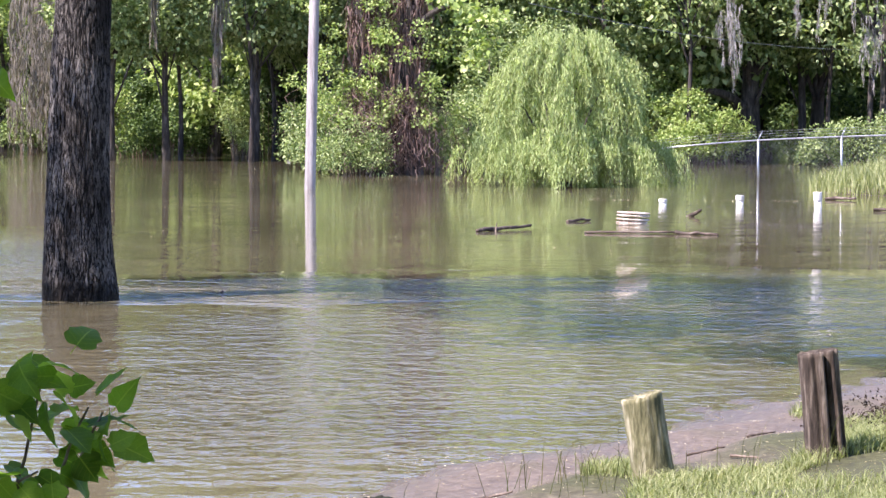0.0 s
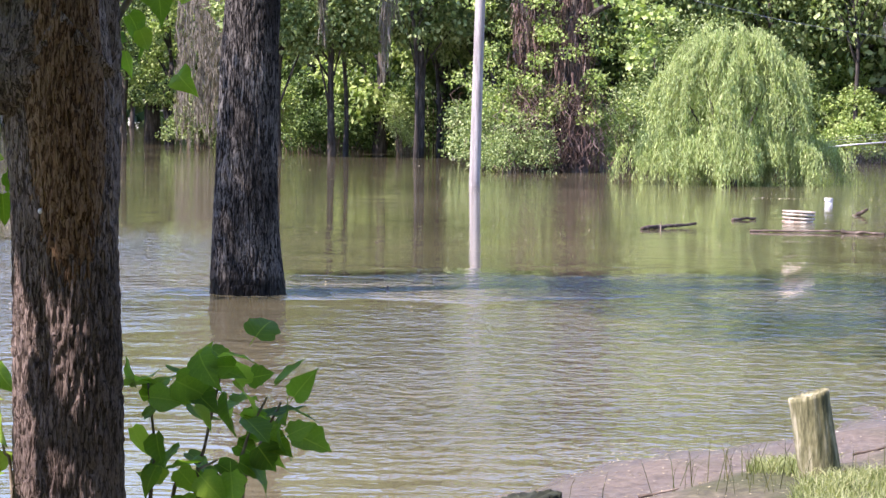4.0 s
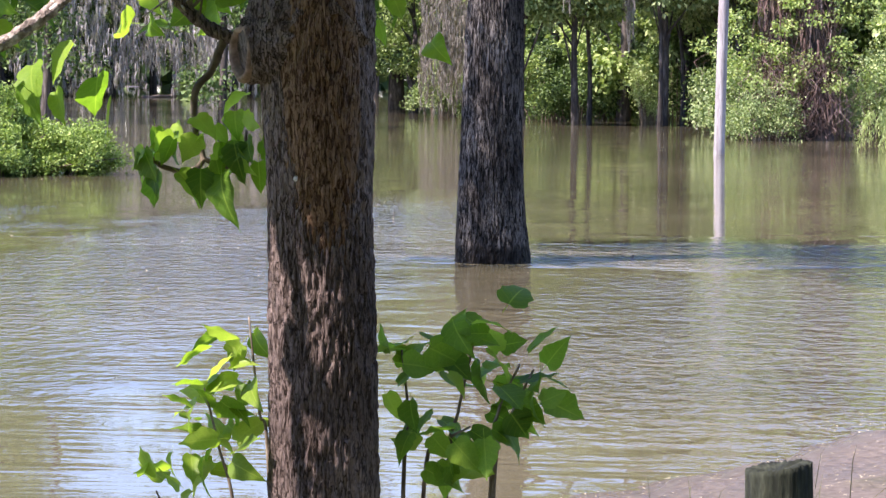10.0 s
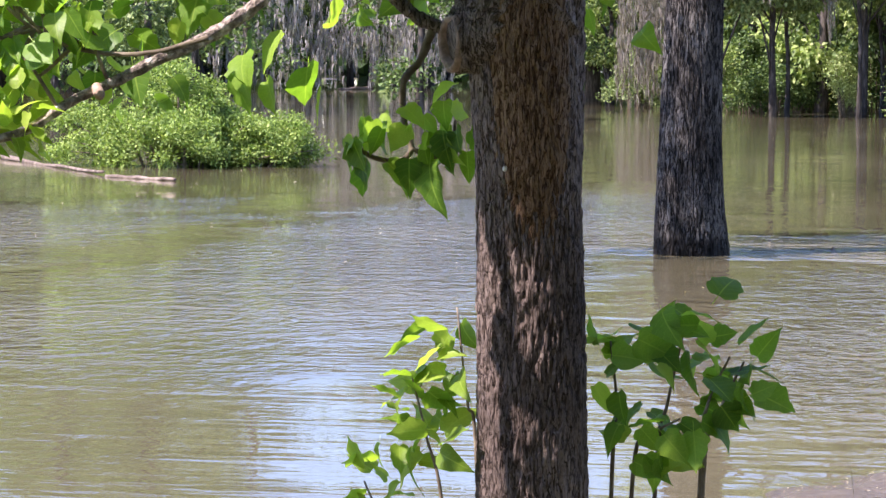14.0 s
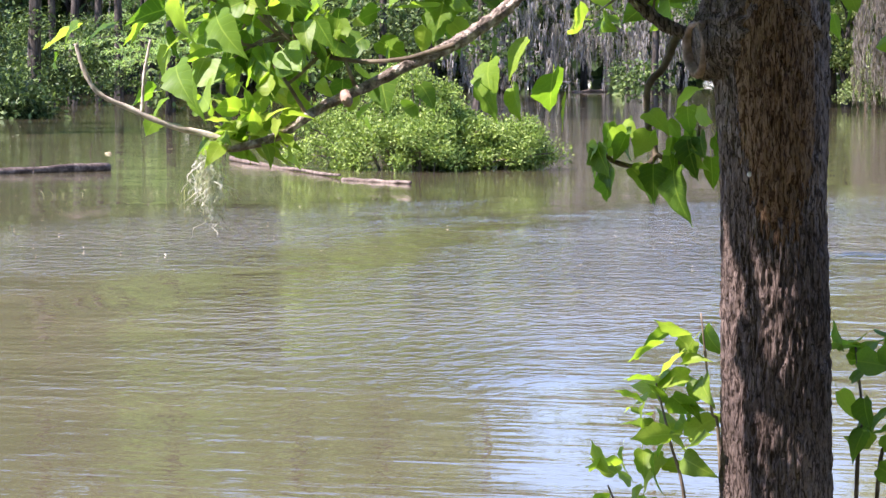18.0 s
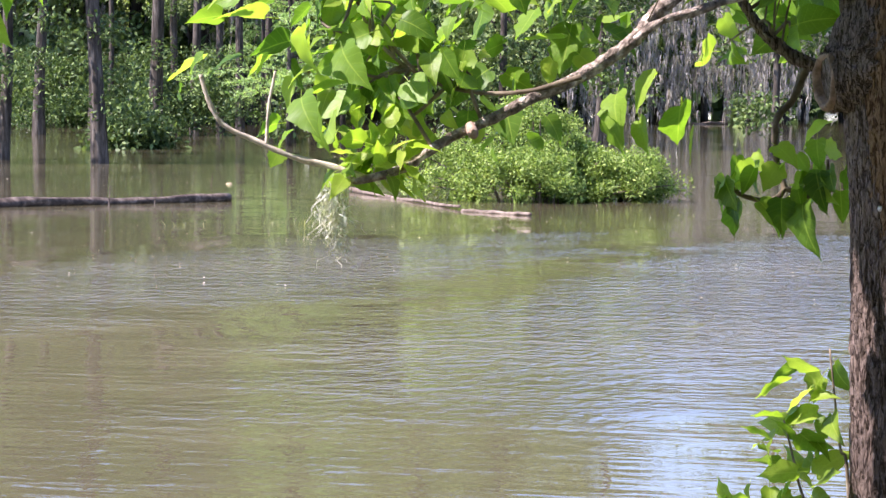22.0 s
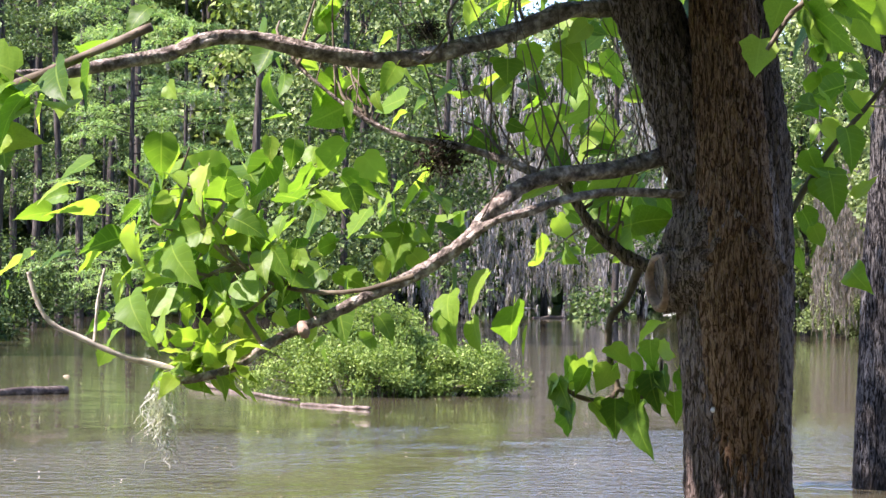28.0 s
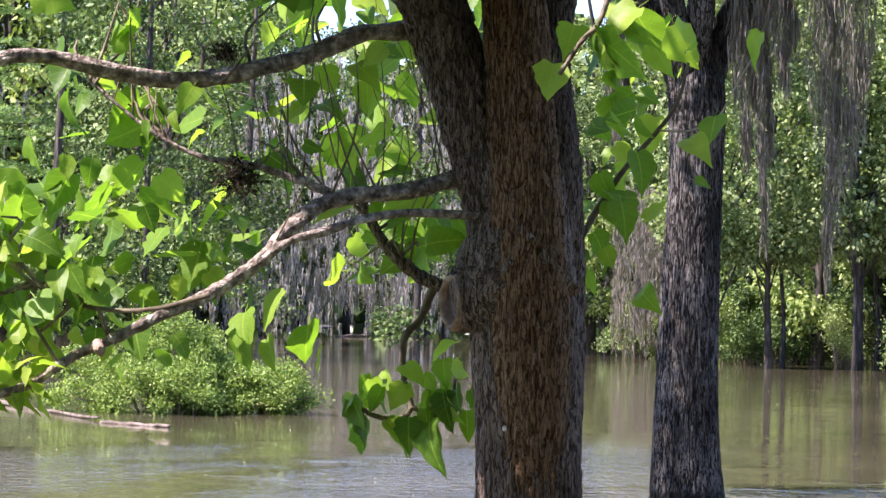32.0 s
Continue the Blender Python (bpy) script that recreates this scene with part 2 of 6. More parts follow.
def ground_material():
    m, nt, links, b = nodes_of("bank_ground")
    co = nt.new("ShaderNodeTexCoord").outputs["Object"]
    sep = nt.new("ShaderNodeSeparateXYZ")
    links.new(co, sep.inputs[0])
    n1 = noise_node(nt, links, co, 1.3, 5, 0.6)
    n2 = noise_node(nt, links, co, 22.0, 4, 0.6)
    mud = ramp(nt, links, n2, [(0.3, (0.07, 0.053, 0.038)), (0.55, (0.128, 0.1, 0.074)), (0.75, (0.195, 0.158, 0.122))])
    soil = ramp(nt, links, n2, [(0.3, (0.025, 0.026, 0.01)), (0.55, (0.055, 0.058, 0.02)), (0.75, (0.1, 0.1, 0.04))])
    w = nt.new("ShaderNodeMath")
    w.operation = "MULTIPLY_ADD"
    links.new(n1, w.inputs[0])
    w.inputs[1].default_value = 0.10
    links.new(sep.outputs["Z"], w.inputs[2])
    f = nt.new("ShaderNodeMapRange")
    f.inputs["From Min"].default_value, f.inputs["From Max"].default_value = 0.13, 0.19
    links.new(w.outputs[0], f.inputs["Value"])
    links.new(blend(nt, links, f.outputs[0], mud, soil), b.inputs["Base Color"])
    r = nt.new("ShaderNodeMapRange")
    r.inputs["From Min"].default_value, r.inputs["From Max"].default_value = 0.0, 0.12
    r.inputs["To Min"].default_value, r.inputs["To Max"].default_value = 0.2, 0.9
    links.new(sep.outputs["Z"], r.inputs["Value"])
    links.new(r.outputs[0], b.inputs["Roughness"])
    bp = nt.new("ShaderNodeBump")
    bp.inputs["Strength"].default_value, bp.inputs["Distance"].default_value = 0.6, 0.02
    links.new(n2, bp.inputs["Height"])
    links.new(bp.outputs[0], b.inputs["Normal"])
    return m


WATER, GROUND = water_material(), ground_material()
BARK_BROWN = furrowed("brown_flaky_bark", (0.04, 0.028, 0.022), (0.122, 0.091, 0.077), (0.28, 0.218, 0.185), 95, 0.14, 0.0035, 0.5)
BARK_RED = furrowed("reddish_brown_bark", (0.04, 0.021, 0.012), (0.13, 0.07, 0.038), (0.28, 0.18, 0.105), 95, 0.14, 0.0035, 0.45)
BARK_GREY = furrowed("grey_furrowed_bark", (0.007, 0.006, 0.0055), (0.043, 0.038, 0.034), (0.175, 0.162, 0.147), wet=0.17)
BARK_FAR = surface("dull_grey_bark", (0.018, 0.015, 0.013), (0.052, 0.044, 0.038), (0.14, 0.12, 0.105), 2, (4, 4, 0.8), 0.9, 0.5, 0.02, 9)
BARK_SWAMP = surface("grey_cypress_bark", (0.022, 0.018, 0.014), (0.062, 0.052, 0.042), (0.16, 0.14, 0.118), 2, (5, 5, 0.6), 0.9, 0.6, 0.02, 9)
LITTER = foliage("dark_dead_leaf", (0.018, 0.013, 0.009), (0.045, 0.034, 0.025), (0.1, 0.078, 0.058), 0.1, 0.85, 0.1)
BRANCH = surface("branch_bark", (0.05, 0.038, 0.028), (0.25, 0.2, 0.165), (0.64, 0.56, 0.48), 48, (1, 1, 1), 0.8, 1.0, 0.007, 130)
TWIG = surface("brown_twig_bark", (0.07, 0.055, 0.035), (0.16, 0.125, 0.085), (0.3, 0.25, 0.18), 14, (1, 1, 1), 0.75, 0.3, 0.002, 60)
DEAD_TWIG = surface("pale_dead_twig", (0.32, 0.27, 0.2), (0.48, 0.42, 0.33), (0.62, 0.56, 0.46), 14, (1, 1, 1), 0.8, 0.3, 0.002, 60)
CUT_WOOD = surface("healed_cut_wood", (0.17, 0.11, 0.075), (0.3, 0.2, 0.15), (0.42, 0.3, 0.24), 22, (1, 1, 1), 0.75, 0.5, 0.002, 90)
POST_WOOD = surface("weathered_post_wood", (0.05, 0.052, 0.022), (0.175, 0.165, 0.085), (0.4, 0.37, 0.26), 6, (5, 5, 0.8), 0.88, 0.7, 0.006, 30)
POST_DARK = surface("dark_split_post_wood", (0.018, 0.013, 0.009), (0.066, 0.05, 0.037), (0.2, 0.165, 0.13), 6, (6, 6, 0.7), 0.88, 0.8, 0.008, 30)
# mossy post wood, its colour darkened to stand in for shade
POST_MOSS_SHADED = surface("shaded_mossy_post_wood", (0.009, 0.011, 0.006), (0.018, 0.022, 0.012), (0.045, 0.05, 0.03), 6, (4, 4, 1), 0.9, 0.6, 0.006, 30)
POLE_WOOD = surface("pale_grey_pole_wood", (0.2, 0.18, 0.175), (0.31, 0.285, 0.275), (0.42, 0.4, 0.385), 2, (5, 5, 0.4), 0.8, 0.3, 0.004, 12)
LOG_WOOD = surface("wet_log_wood", (0.03, 0.022, 0.016), (0.085, 0.062, 0.048), (0.22, 0.175, 0.14), 3, (1, 3, 3), 0.75, 0.6, 0.01, 16)
PALE_LOG = surface("pale_driftwood", (0.08, 0.06, 0.042), (0.17, 0.13, 0.1), (0.3, 0.24, 0.19), 3, (1, 3, 3), 0.8, 0.6, 0.01, 16)
PVC = surface("white_plastic_pipe", (0.42, 0.39, 0.34), (0.62, 0.6, 0.56), (0.74, 0.73, 0.7), 3, (1, 1, 1), 0.4, 0.05, 0.002, 20, spec=0.5)
PVC_DIRT = surface("cream_ribbed_plastic", (0.22, 0.15, 0.10), (0.5, 0.42, 0.34), (0.7, 0.64, 0.55), 5, (1, 1, 1), 0.5, 0.1, 0.002, 20, spec=0.4)
GALV = surface("galvanised_steel", (0.26, 0.27, 0.28), (0.36, 0.37, 0.38), (0.46, 0.47, 0.48), 6, (1, 1, 1), 0.42, 0.05, 0.002, 40, metal=0.85)
MOSS = foliage("grey_hanging_moss", (0.19, 0.175, 0.178), (0.35, 0.325, 0.33), (0.52, 0.495, 0.5), 0.35, 0.9, 0.1)
# brownish version of the grey moss, darkened in colour where it hangs shaded
MOSS_SHADED = foliage("brownish_moss_in_shade", (0.13, 0.115, 0.10), (0.23, 0.205, 0.185), (0.34, 0.31, 0.28), 0.3, 0.9, 0.1)
MOSS_GREEN = foliage("pale_green_moss", (0.44, 0.44, 0.37), (0.6, 0.6, 0.53), (0.72, 0.72, 0.66), 0.3, 0.9, 0.1)
VINE = foliage("dry_reddish_vine", (0.09, 0.055, 0.05), (0.17, 0.115, 0.10), (0.27, 0.2, 0.18), 0.15, 0.85, 0.1)
LEAF_NEAR = foliage("broad_heart_leaf", (0.09, 0.19, 0.024), (0.2, 0.36, 0.034), (0.41, 0.56, 0.085), 0.6, 0.46, 0.35, True)
LEAF_YOUNG = foliage("young_yellow_green_leaf", (0.17, 0.29, 0.03), (0.3, 0.44, 0.045), (0.46, 0.58, 0.11), 0.6, 0.45, 0.35, True)
LEAF_WOOD = foliage("woodland_leaf", (0.075, 0.12, 0.038), (0.22, 0.30, 0.11), (0.52, 0.59, 0.3), 0.34)
# darker copy of the woodland leaf; the shade of hollows is in its colour
LEAF_SHADED = foliage("leaf_toned_for_shade", (0.032, 0.062, 0.02), (0.08, 0.135, 0.038), (0.22, 0.31, 0.1), 0.26)
LEAF_BRIGHT = foliage("bright_spring_leaf", (0.14, 0.21, 0.055), (0.30, 0.40, 0.115), (0.54, 0.61, 0.27), 0.36)
LEAF_ISLET = foliage("islet_shrub_leaf", (0.10, 0.165, 0.035), (0.25, 0.36, 0.085), (0.45, 0.55, 0.17), 0.36)
LEAF_WILLOW = foliage("weeping_willow_leaf", (0.24, 0.31, 0.1), (0.41, 0.50, 0.205), (0.6, 0.67, 0.34), 0.34)
LEAF_CYPRESS = foliage("feathery_cypress_needle", (0.18, 0.31, 0.11), (0.31, 0.46, 0.19), (0.46, 0.58, 0.29), 0.45)
GRASS = foliage("sunlit_grass", (0.15, 0.18, 0.06), (0.29, 0.33, 0.14), (0.48, 0.48, 0.27), 0.4, 0.5, 0.3)
WEED = foliage("dark_thin_weed", (0.04, 0.055, 0.015), (0.08, 0.09, 0.03), (0.14, 0.13, 0.05), 0.3, 0.6, 0.2)
FLECK = surface("pale_catkin_fleck", (0.4, 0.34, 0.16), (0.6, 0.52, 0.32), (0.75, 0.7, 0.55), 3, (1, 1, 1), 0.8, 0.0)


# ---------------------------------------------------------------- building helpers
def polar(b, d, z=0.0):
    """Bearing in thousandths of a radian to the right of straight ahead, distance, height over the water."""
    return Vector((d * math.sin(b / 1000), d * math.cos(b / 1000), z))


def mesh_of(name, verts, faces, mat, smooth=False):
    me = bpy.data.meshes.new(name)
    me.from_pydata([tuple(v) for v in verts], [], [tuple(f) for f in faces])
    me.materials.append(mat)
    if smooth:
        me.polygons.foreach_set("use_smooth", [True] * len(me.polygons))
    me.update()
    return me


def mesh_np(name, verts, tris, mat):
    """A mesh from arrays: verts (n, 3), tris (m, 3)."""
    me = bpy.data.meshes.new(name)
    me.vertices.add(len(verts))
    me.vertices.foreach_set("co", np.ascontiguousarray(verts, dtype=np.float32).ravel())
    m = len(tris)
    me.loops.add(3 * m)
    me.loops.foreach_set("vertex_index", np.ascontiguousarray(tris, dtype=np.int32).ravel())
    me.polygons.add(m)
    me.polygons.foreach_set("loop_start", np.arange(0, 3 * m, 3, dtype=np.int32))
    me.materials.append(mat)
    me.update(calc_edges=True)
    return me


def lay_uv(me, uv):
    """A UV map from one place for each vertex."""
    at = np.empty(len(me.loops), dtype=np.int32)
    me.loops.foreach_get("vertex_index", at)
    me.uv_layers.new(name="blade").data.foreach_set("uv", np.asarray(uv, dtype=np.float32)[at].ravel())


def part(name, me, parent=None, label="", at=None):
    ob = new(name, me)
    if parent is not None:
        ob.parent = parent
    if at is not None:
        ob.matrix_basis = at
    if label:
        tagged(ob, label)
    return ob


def thing(name, label, category, at=None, group="", kind="", data=None):
    ob = new(name, data)
    ob.matrix_basis = at if at is not None else Matrix.Identity(4)
    return tagged(ob, label, category, group, kind)


def spline(points, n):
    """n places along a smooth curve through the points (any width of row)."""
    p = np.array(points, float)
    if len(p) == 2:
        return p[0] + (p[1] - p[0]) * np.linspace(0, 1, n)[:, None]
    q = np.vstack([2 * p[0] - p[1], p, 2 * p[-1] - p[-2]])
    out = []
    for u in np.linspace(0, len(p) - 1 - 1e-6, n):
        i, f = int(u), u - int(u)
        a, b, c, d = q[i:i + 4]
        out.append(0.5 * (2 * b + (c - a) * f + (2 * a - 5 * b + 4 * c - d) * f * f + (3 * b - a - 3 * c + d) * f ** 3))
    return np.array(out)


def tube(path, segs=8, rings=None, relief=None, caps=True):
    """Verts and faces of a tube; path rows are x, y, z, radius. relief(angle, height, index) scales the radius."""
    p = spline(path, rings or max(2, 3 * len(path)))
    verts, faces = [], []
    tang = np.gradient(p[:, :3], axis=0)
    side = Vector((1, 0, 0))
    for i in range(len(p)):
        t = Vector(tang[i]).normalized()
        s = (side - t * side.dot(t))
        if s.length < 0.05:
            s = Vector((0, 1, 0)) - t * t.y
        s.normalize()
        w = t.cross(s)
        for k in range(segs):
            a = 2 * math.pi * k / segs
            r = p[i, 3] * (relief(a, p[i, 2], i) if relief else 1.0)
            verts.append(Vector(p[i, :3]) + (s * math.cos(a) + w * math.sin(a)) * r)
        if i:
            b0, b1 = (i - 1) * segs, i * segs
            faces += [(b0 + k, b0 + (k + 1) % segs, b1 + (k + 1) % segs, b1 + k) for k in range(segs)]
    if caps:
        faces += [tuple(range(segs - 1, -1, -1)), tuple(range(len(verts) - segs, len(verts)))]
    return verts, faces


def join(chunks):
    verts, faces = [], []
    for v, f in chunks:
        o = len(verts)
        verts += list(v)
        faces += [tuple(i + o for i in q) for q in f]
    return verts, faces


def tubes_mesh(name, paths, mat, segs=6, rings=None):
    return mesh_of(name, *join([tube(p, segs, rings) for p in paths]), mat, True)


def unit(v):
    return v / np.maximum(np.linalg.norm(v, axis=1, keepdims=True), 1e-9)


def cards(rng, centres, size, width=0.55, axis=None, spread=1.0, lift=None):
    """Small folded leaves: each two triangles. axis: the way that they point, spread: how far they stray from it."""
    n = len(centres)
    a = rng.normal(size=(n, 3)) * spread
    if axis is not None:
        a = a + axis
    a = unit(a)
    nrm = rng.normal(size=(n, 3)) + (np.array([0, 0, 0.9]) if lift is None else lift)
    s = unit(np.cross(a, nrm))
    nn = np.cross(s, a)
    ln = (size * rng.uniform(0.65, 1.25, n))[:, None]
    mid = centres + a * ln * 0.45
    w = s * ln * width * 0.5
    v = np.stack([centres, mid + w + nn * ln * 0.1, centres + a * ln, mid - w + nn * ln * 0.1], 1).reshape(-1, 3)
    i = np.arange(n)[:, None] * 4
    t = np.stack([i + [0, 1, 2], i + [0, 2, 3]], 1).reshape(-1, 3)
    return v, t


def cloud(rng, clumps, per, radius, flat=0.7):
    """Leaf places scattered in clumps: clumps (n, 3), radius a number or one for each."""
    n = len(clumps)
    r = np.broadcast_to(np.asarray(radius, float), (n,))
    off = unit(rng.normal(size=(n * per, 3))) * (rng.uniform(0, 1, n * per) ** 0.55)[:, None]
    off[:, 2] *= flat
    return np.repeat(clumps, per, 0) + off * np.repeat(r, per)[:, None], off


def strands(rng, tops, lengths, width, sway=0.12, steps=4):
    """Hanging ragged ribbons from the tops down."""
    n = len(tops)
    k = np.linspace(0, 1, steps + 1)
    drift = np.cumsum(rng.normal(size=(n, steps + 1, 2)) * sway * 0.35, 1) * np.asarray(lengths)[:, None, None] * 0.4
    base = np.repeat(tops[:, None], steps + 1, 1).astype(float)
    base[:, :, :2] += drift
    base[:, :, 2] -= k[None] * np.asarray(lengths)[:, None]
    ang = rng.uniform(0, math.pi, n)
    d = np.stack([np.cos(ang), np.sin(ang), np.zeros(n)], 1)[:, None]
    w = (width * (1 - 0.75 * k[None]) * rng.uniform(0.3, 1.2, (n, steps + 1)))[:, :, None]
    v = np.stack([base - d * w, base + d * w], 2).reshape(-1, 3)
    i = (np.arange(n) * 2 * (steps + 1))[:, None, None]
    j = (np.arange(steps) * 2)[None, :, None]
    t = np.concatenate([i + j + np.array([0, 1, 2]), i + j + np.array([1, 3, 2])], 1).reshape(-1, 3)
    return v, t


def stack(chunks):
    vs, ts, o = [], [], 0
    for v, t in chunks:
        vs.append(v), ts.append(t + o)
        o += len(v)
    return np.vstack(vs), np.vstack(ts)


# ---------------------------------------------------------------- ground and water
SHORE = [(60, 52), (30, 36), (14, 27), (7, 23), (3.3, 20.9), (2.2, 19.6), (1.6, 18.0), (0.29, 16.3), (-0.3, 14.9), (-0.8, 14.1), (-1.2, 12.8), (-1.6, 11.4),
         (-2.3, 9.8), (-3.6, 8.6), (-6, 7.8), (-14, 7), (-40, 2), (-80, -10)]


def bank(x, y):
    """Height of the ground over the water at arrays x, y."""
    a = np.array(SHORE, float)
    best = np.full(x.shape, 1e9)
    sign = np.ones(x.shape)
    for (x0, y0), (x1, y1) in zip(a[:-1], a[1:]):
        dx, dy = x1 - x0, y1 - y0
        t = np.clip(((x - x0) * dx + (y - y0) * dy) / (dx * dx + dy * dy), 0, 1)
        ex, ey = x - x0 - t * dx, y - y0 - t * dy
        d = ex * ex + ey * ey
        cross = dx * (y - y0) - dy * (x - x0)
        near = d < best
        best = np.where(near, d, best)
        sign = np.where(near, np.sign(cross), sign)
    d = np.sqrt(best) * sign                      # positive on the land side
    rough = 0.02 * np.sin(x * 3.1 + y * 1.7) + 0.015 * np.sin(x * 7.3 - y * 5.1)
    d = d + 0.14 * np.sin(x * 2.3 + y * 0.9) + 0.12 * np.sin(x * 4.9 - y * 3.3) + 0.08 * np.sin(x * 9.1 + y * 5.3) + 0.05 * np.sin(x * 15.1 - y * 11.3)
    land = 0.46 * (1 - np.exp(-np.maximum(d, 0) / 5.0)) + rough * np.clip(d, 0, 1)
    z = np.where(d > 0, land, np.maximum(d * 0.09, -0.6))
    # grassy rise by the fence, and dry land far behind the flooded wood
    mx, my = polar(166, 69)[:2]
    z = np.maximum(z, -0.6 + 1.05 * np.exp(-(((x - mx) / 3.4) ** 2 + ((y - my) / 5.0) ** 2)))
    far = np.hypot(x, y)
    return np.maximum(z, np.clip((far - 300) / 120, -1, 1.2) - 0.3 * (far < 300))


def axis_steps(lo, hi, fine, reach):
    out, step, v = list(np.arange(lo, hi + fine / 2, fine)), fine, hi
    while v < reach:
        step *= 1.22
        v += step
        out.append(v)
    step, v = fine, lo
    while v > -reach:
        step *= 1.22
        v -= step
        out.insert(0, v)
    return np.array(out)


gx, gy = axis_steps(-5, 6, 0.16, 2500), axis_steps(-2, 23, 0.16, 2500)
X, Y = np.meshgrid(gx, gy)
Z = bank(X, Y)
nx, ny = len(gx), len(gy)
idx = np.arange(nx * ny).reshape(ny, nx)
q = np.stack([idx[:-1, :-1], idx[:-1, 1:], idx[1:, 1:], idx[1:, :-1]], -1).reshape(-1, 4)
ground = new("ground", mesh_np("ground", np.stack([X, Y, Z], -1).reshape(-1, 3), np.vstack([q[:, [0, 1, 2]], q[:, [0, 2, 3]]]), GROUND))
tagged(ground, "muddy river bank sloping under brown flood water", "ground", kind="structure")
ground.data.polygons.foreach_set("use_smooth", [True] * len(ground.data.polygons))

wv = [(x, y, 0) for x in (-2500, 2500) for y in (-2500, 2500)]
water = new("water", mesh_of("water", wv, [(0, 2, 3, 1)], WATER))
tagged(water, "brown silty flood water with wind ripples and reflections", "water", kind="structure")


# ---------------------------------------------------------------- trees of the flooded wood
def woodland_tree(name, label, h, rad, trunk_r, clumps, per, leaf, leaf_mat, bark, seed, low=0.2, clump_r=0.9, group="", lean=0.0, flat=0.7, dense_low=1.25, width=0.6):
    """A tapered trunk with limbs and a ragged crown of many small leaves. Its foot is at its origin, in the water."""
    rng = np.random.default_rng(seed)
    t = thing(name, label, "tree", group=group)
    wob = rng.normal(size=(6, 2)) * 0.12
    spine = [(wob[i, 0] * i * 0.5 + lean * h * (i / 5) ** 1.5, wob[i, 1] * i * 0.5, -0.5 + (h * 0.92 + 0.5) * i / 5,
              trunk_r * (1.25 if i == 0 else (1 - 0.17 * i))) for i in range(6)]
    # clump places: an uneven egg, with gaps
    u = unit(rng.normal(size=(clumps, 3)))
    rr = rng.uniform(0.35, 1.0, clumps) ** 0.6
    zc = h * (low + (1 - low) * rng.uniform(0, 1, clumps) ** dense_low)
    prof = np.sin(np.clip((zc / h - low) / (1 - low), 0.03, 0.97) * math.pi) ** 0.45
    ang = rng.uniform(0, 2 * math.pi, clumps)
    cx = np.interp(zc, [s[2] for s in spine], [s[0] for s in spine])
    cl = np.stack([cx + np.cos(ang) * rad * prof * rr, np.sin(ang) * rad * prof * rr, zc], 1)
    limbs = []
    for i in rng.choice(clumps, min(14, clumps), replace=False):
        e = cl[i]
        z0 = max(0.1 * h, e[2] - rng.uniform(0.1, 0.3) * h)
        b = np.array([np.interp(z0, [s[2] for s in spine], [s[k] for s in spine]) for k in (0, 1)])
        r0 = trunk_r * rng.uniform(0.22, 0.4)
        m = (np.array([*b, z0]) + e) / 2 + np.array([0, 0, 0.06 * h]) * rng.uniform(-0.3, 1)
        limbs.append([(*b, z0, r0), (*m, r0 * 0.65), (*e, r0 * 0.2)])
    part("trunk", tubes_mesh("trunk", [spine], bark, 9, 14), t)
    tagged(part("branchwork", tubes_mesh("branchwork", limbs, bark, 5, 7), t), kind="stuff")
    pts, off = cloud(rng, cl, per, clump_r * rng.uniform(0.6, 1.3, clumps), flat)
    out = unit(off + 0.3 * (pts - np.array([0, 0, h * 0.5])) / max(rad, 1))
    part("crown", mesh_np("crown", *cards(rng, pts, leaf, width, axis=out * 0.6 + np.array([0, 0, -0.5]), spread=0.7, lift=out + np.array([0, 0, 0.7])), leaf_mat), t)
    return t


def shrub(name, label, rx, ry, h, clumps, per, leaf, leaf_mat, seed, clump_r=0.35, group="", stems=8, width=0.5, foot=0.04):
    """A low rounded bush standing in the water."""
    rng = np.random.default_rng(seed)
    t = thing(name, label, "bush", group=group)
    lobes = max(4, int(3 + 2.2 * rx))
    la, lr = rng.uniform(0, 6.283, lobes), rng.uniform(0.0, 0.8, lobes) ** 0.7
    lc = np.stack([np.cos(la) * lr * rx, np.sin(la) * lr * ry, h * rng.uniform(0.45, 1.0, lobes) * (1 - 0.35 * lr)], 1)
    pick = rng.integers(0, lobes, clumps)
    up = rng.uniform(foot, 1.0, clumps) ** 0.8
    wide = 0.45 * np.sin(np.clip(up * 0.8 + 0.15, 0, 1) * math.pi) ** 0.5
    ang = rng.uniform(0, 6.283, clumps)
    rr = rng.uniform(0.4, 1.0, clumps)
    cl = np.stack([lc[pick, 0] + np.cos(ang) * rr * wide * rx, lc[pick, 1] + np.sin(ang) * rr * wide * ry, lc[pick, 2] * up], 1)
    st = []
    for i in rng.choice(clumps, min(stems, clumps), replace=False):
        b = cl[i] * np.array([0.45, 0.45, 0])
        st.append([(*b[:2], -0.4, 0.03), (*(b[:2] * 0.5 + cl[i][:2] * 0.5), cl[i][2] * 0.6, 0.02), (*cl[i], 0.008)])
    tagged(part("branchwork", tubes_mesh("branchwork", st, TWIG, 5, 6), t), kind="stuff")
    pts, off = cloud(rng, cl, per, clump_r * rng.uniform(0.7, 1.3, clumps), 0.8)
    pts[:, 2] = np.maximum(pts[:, 2], 0.02)
    part("crown", mesh_np("crown", *cards(rng, pts, leaf, width, axis=off * 0.7, spread=0.7, lift=off + np.array([0, 0, 0.8])), leaf_mat), t)
    return t


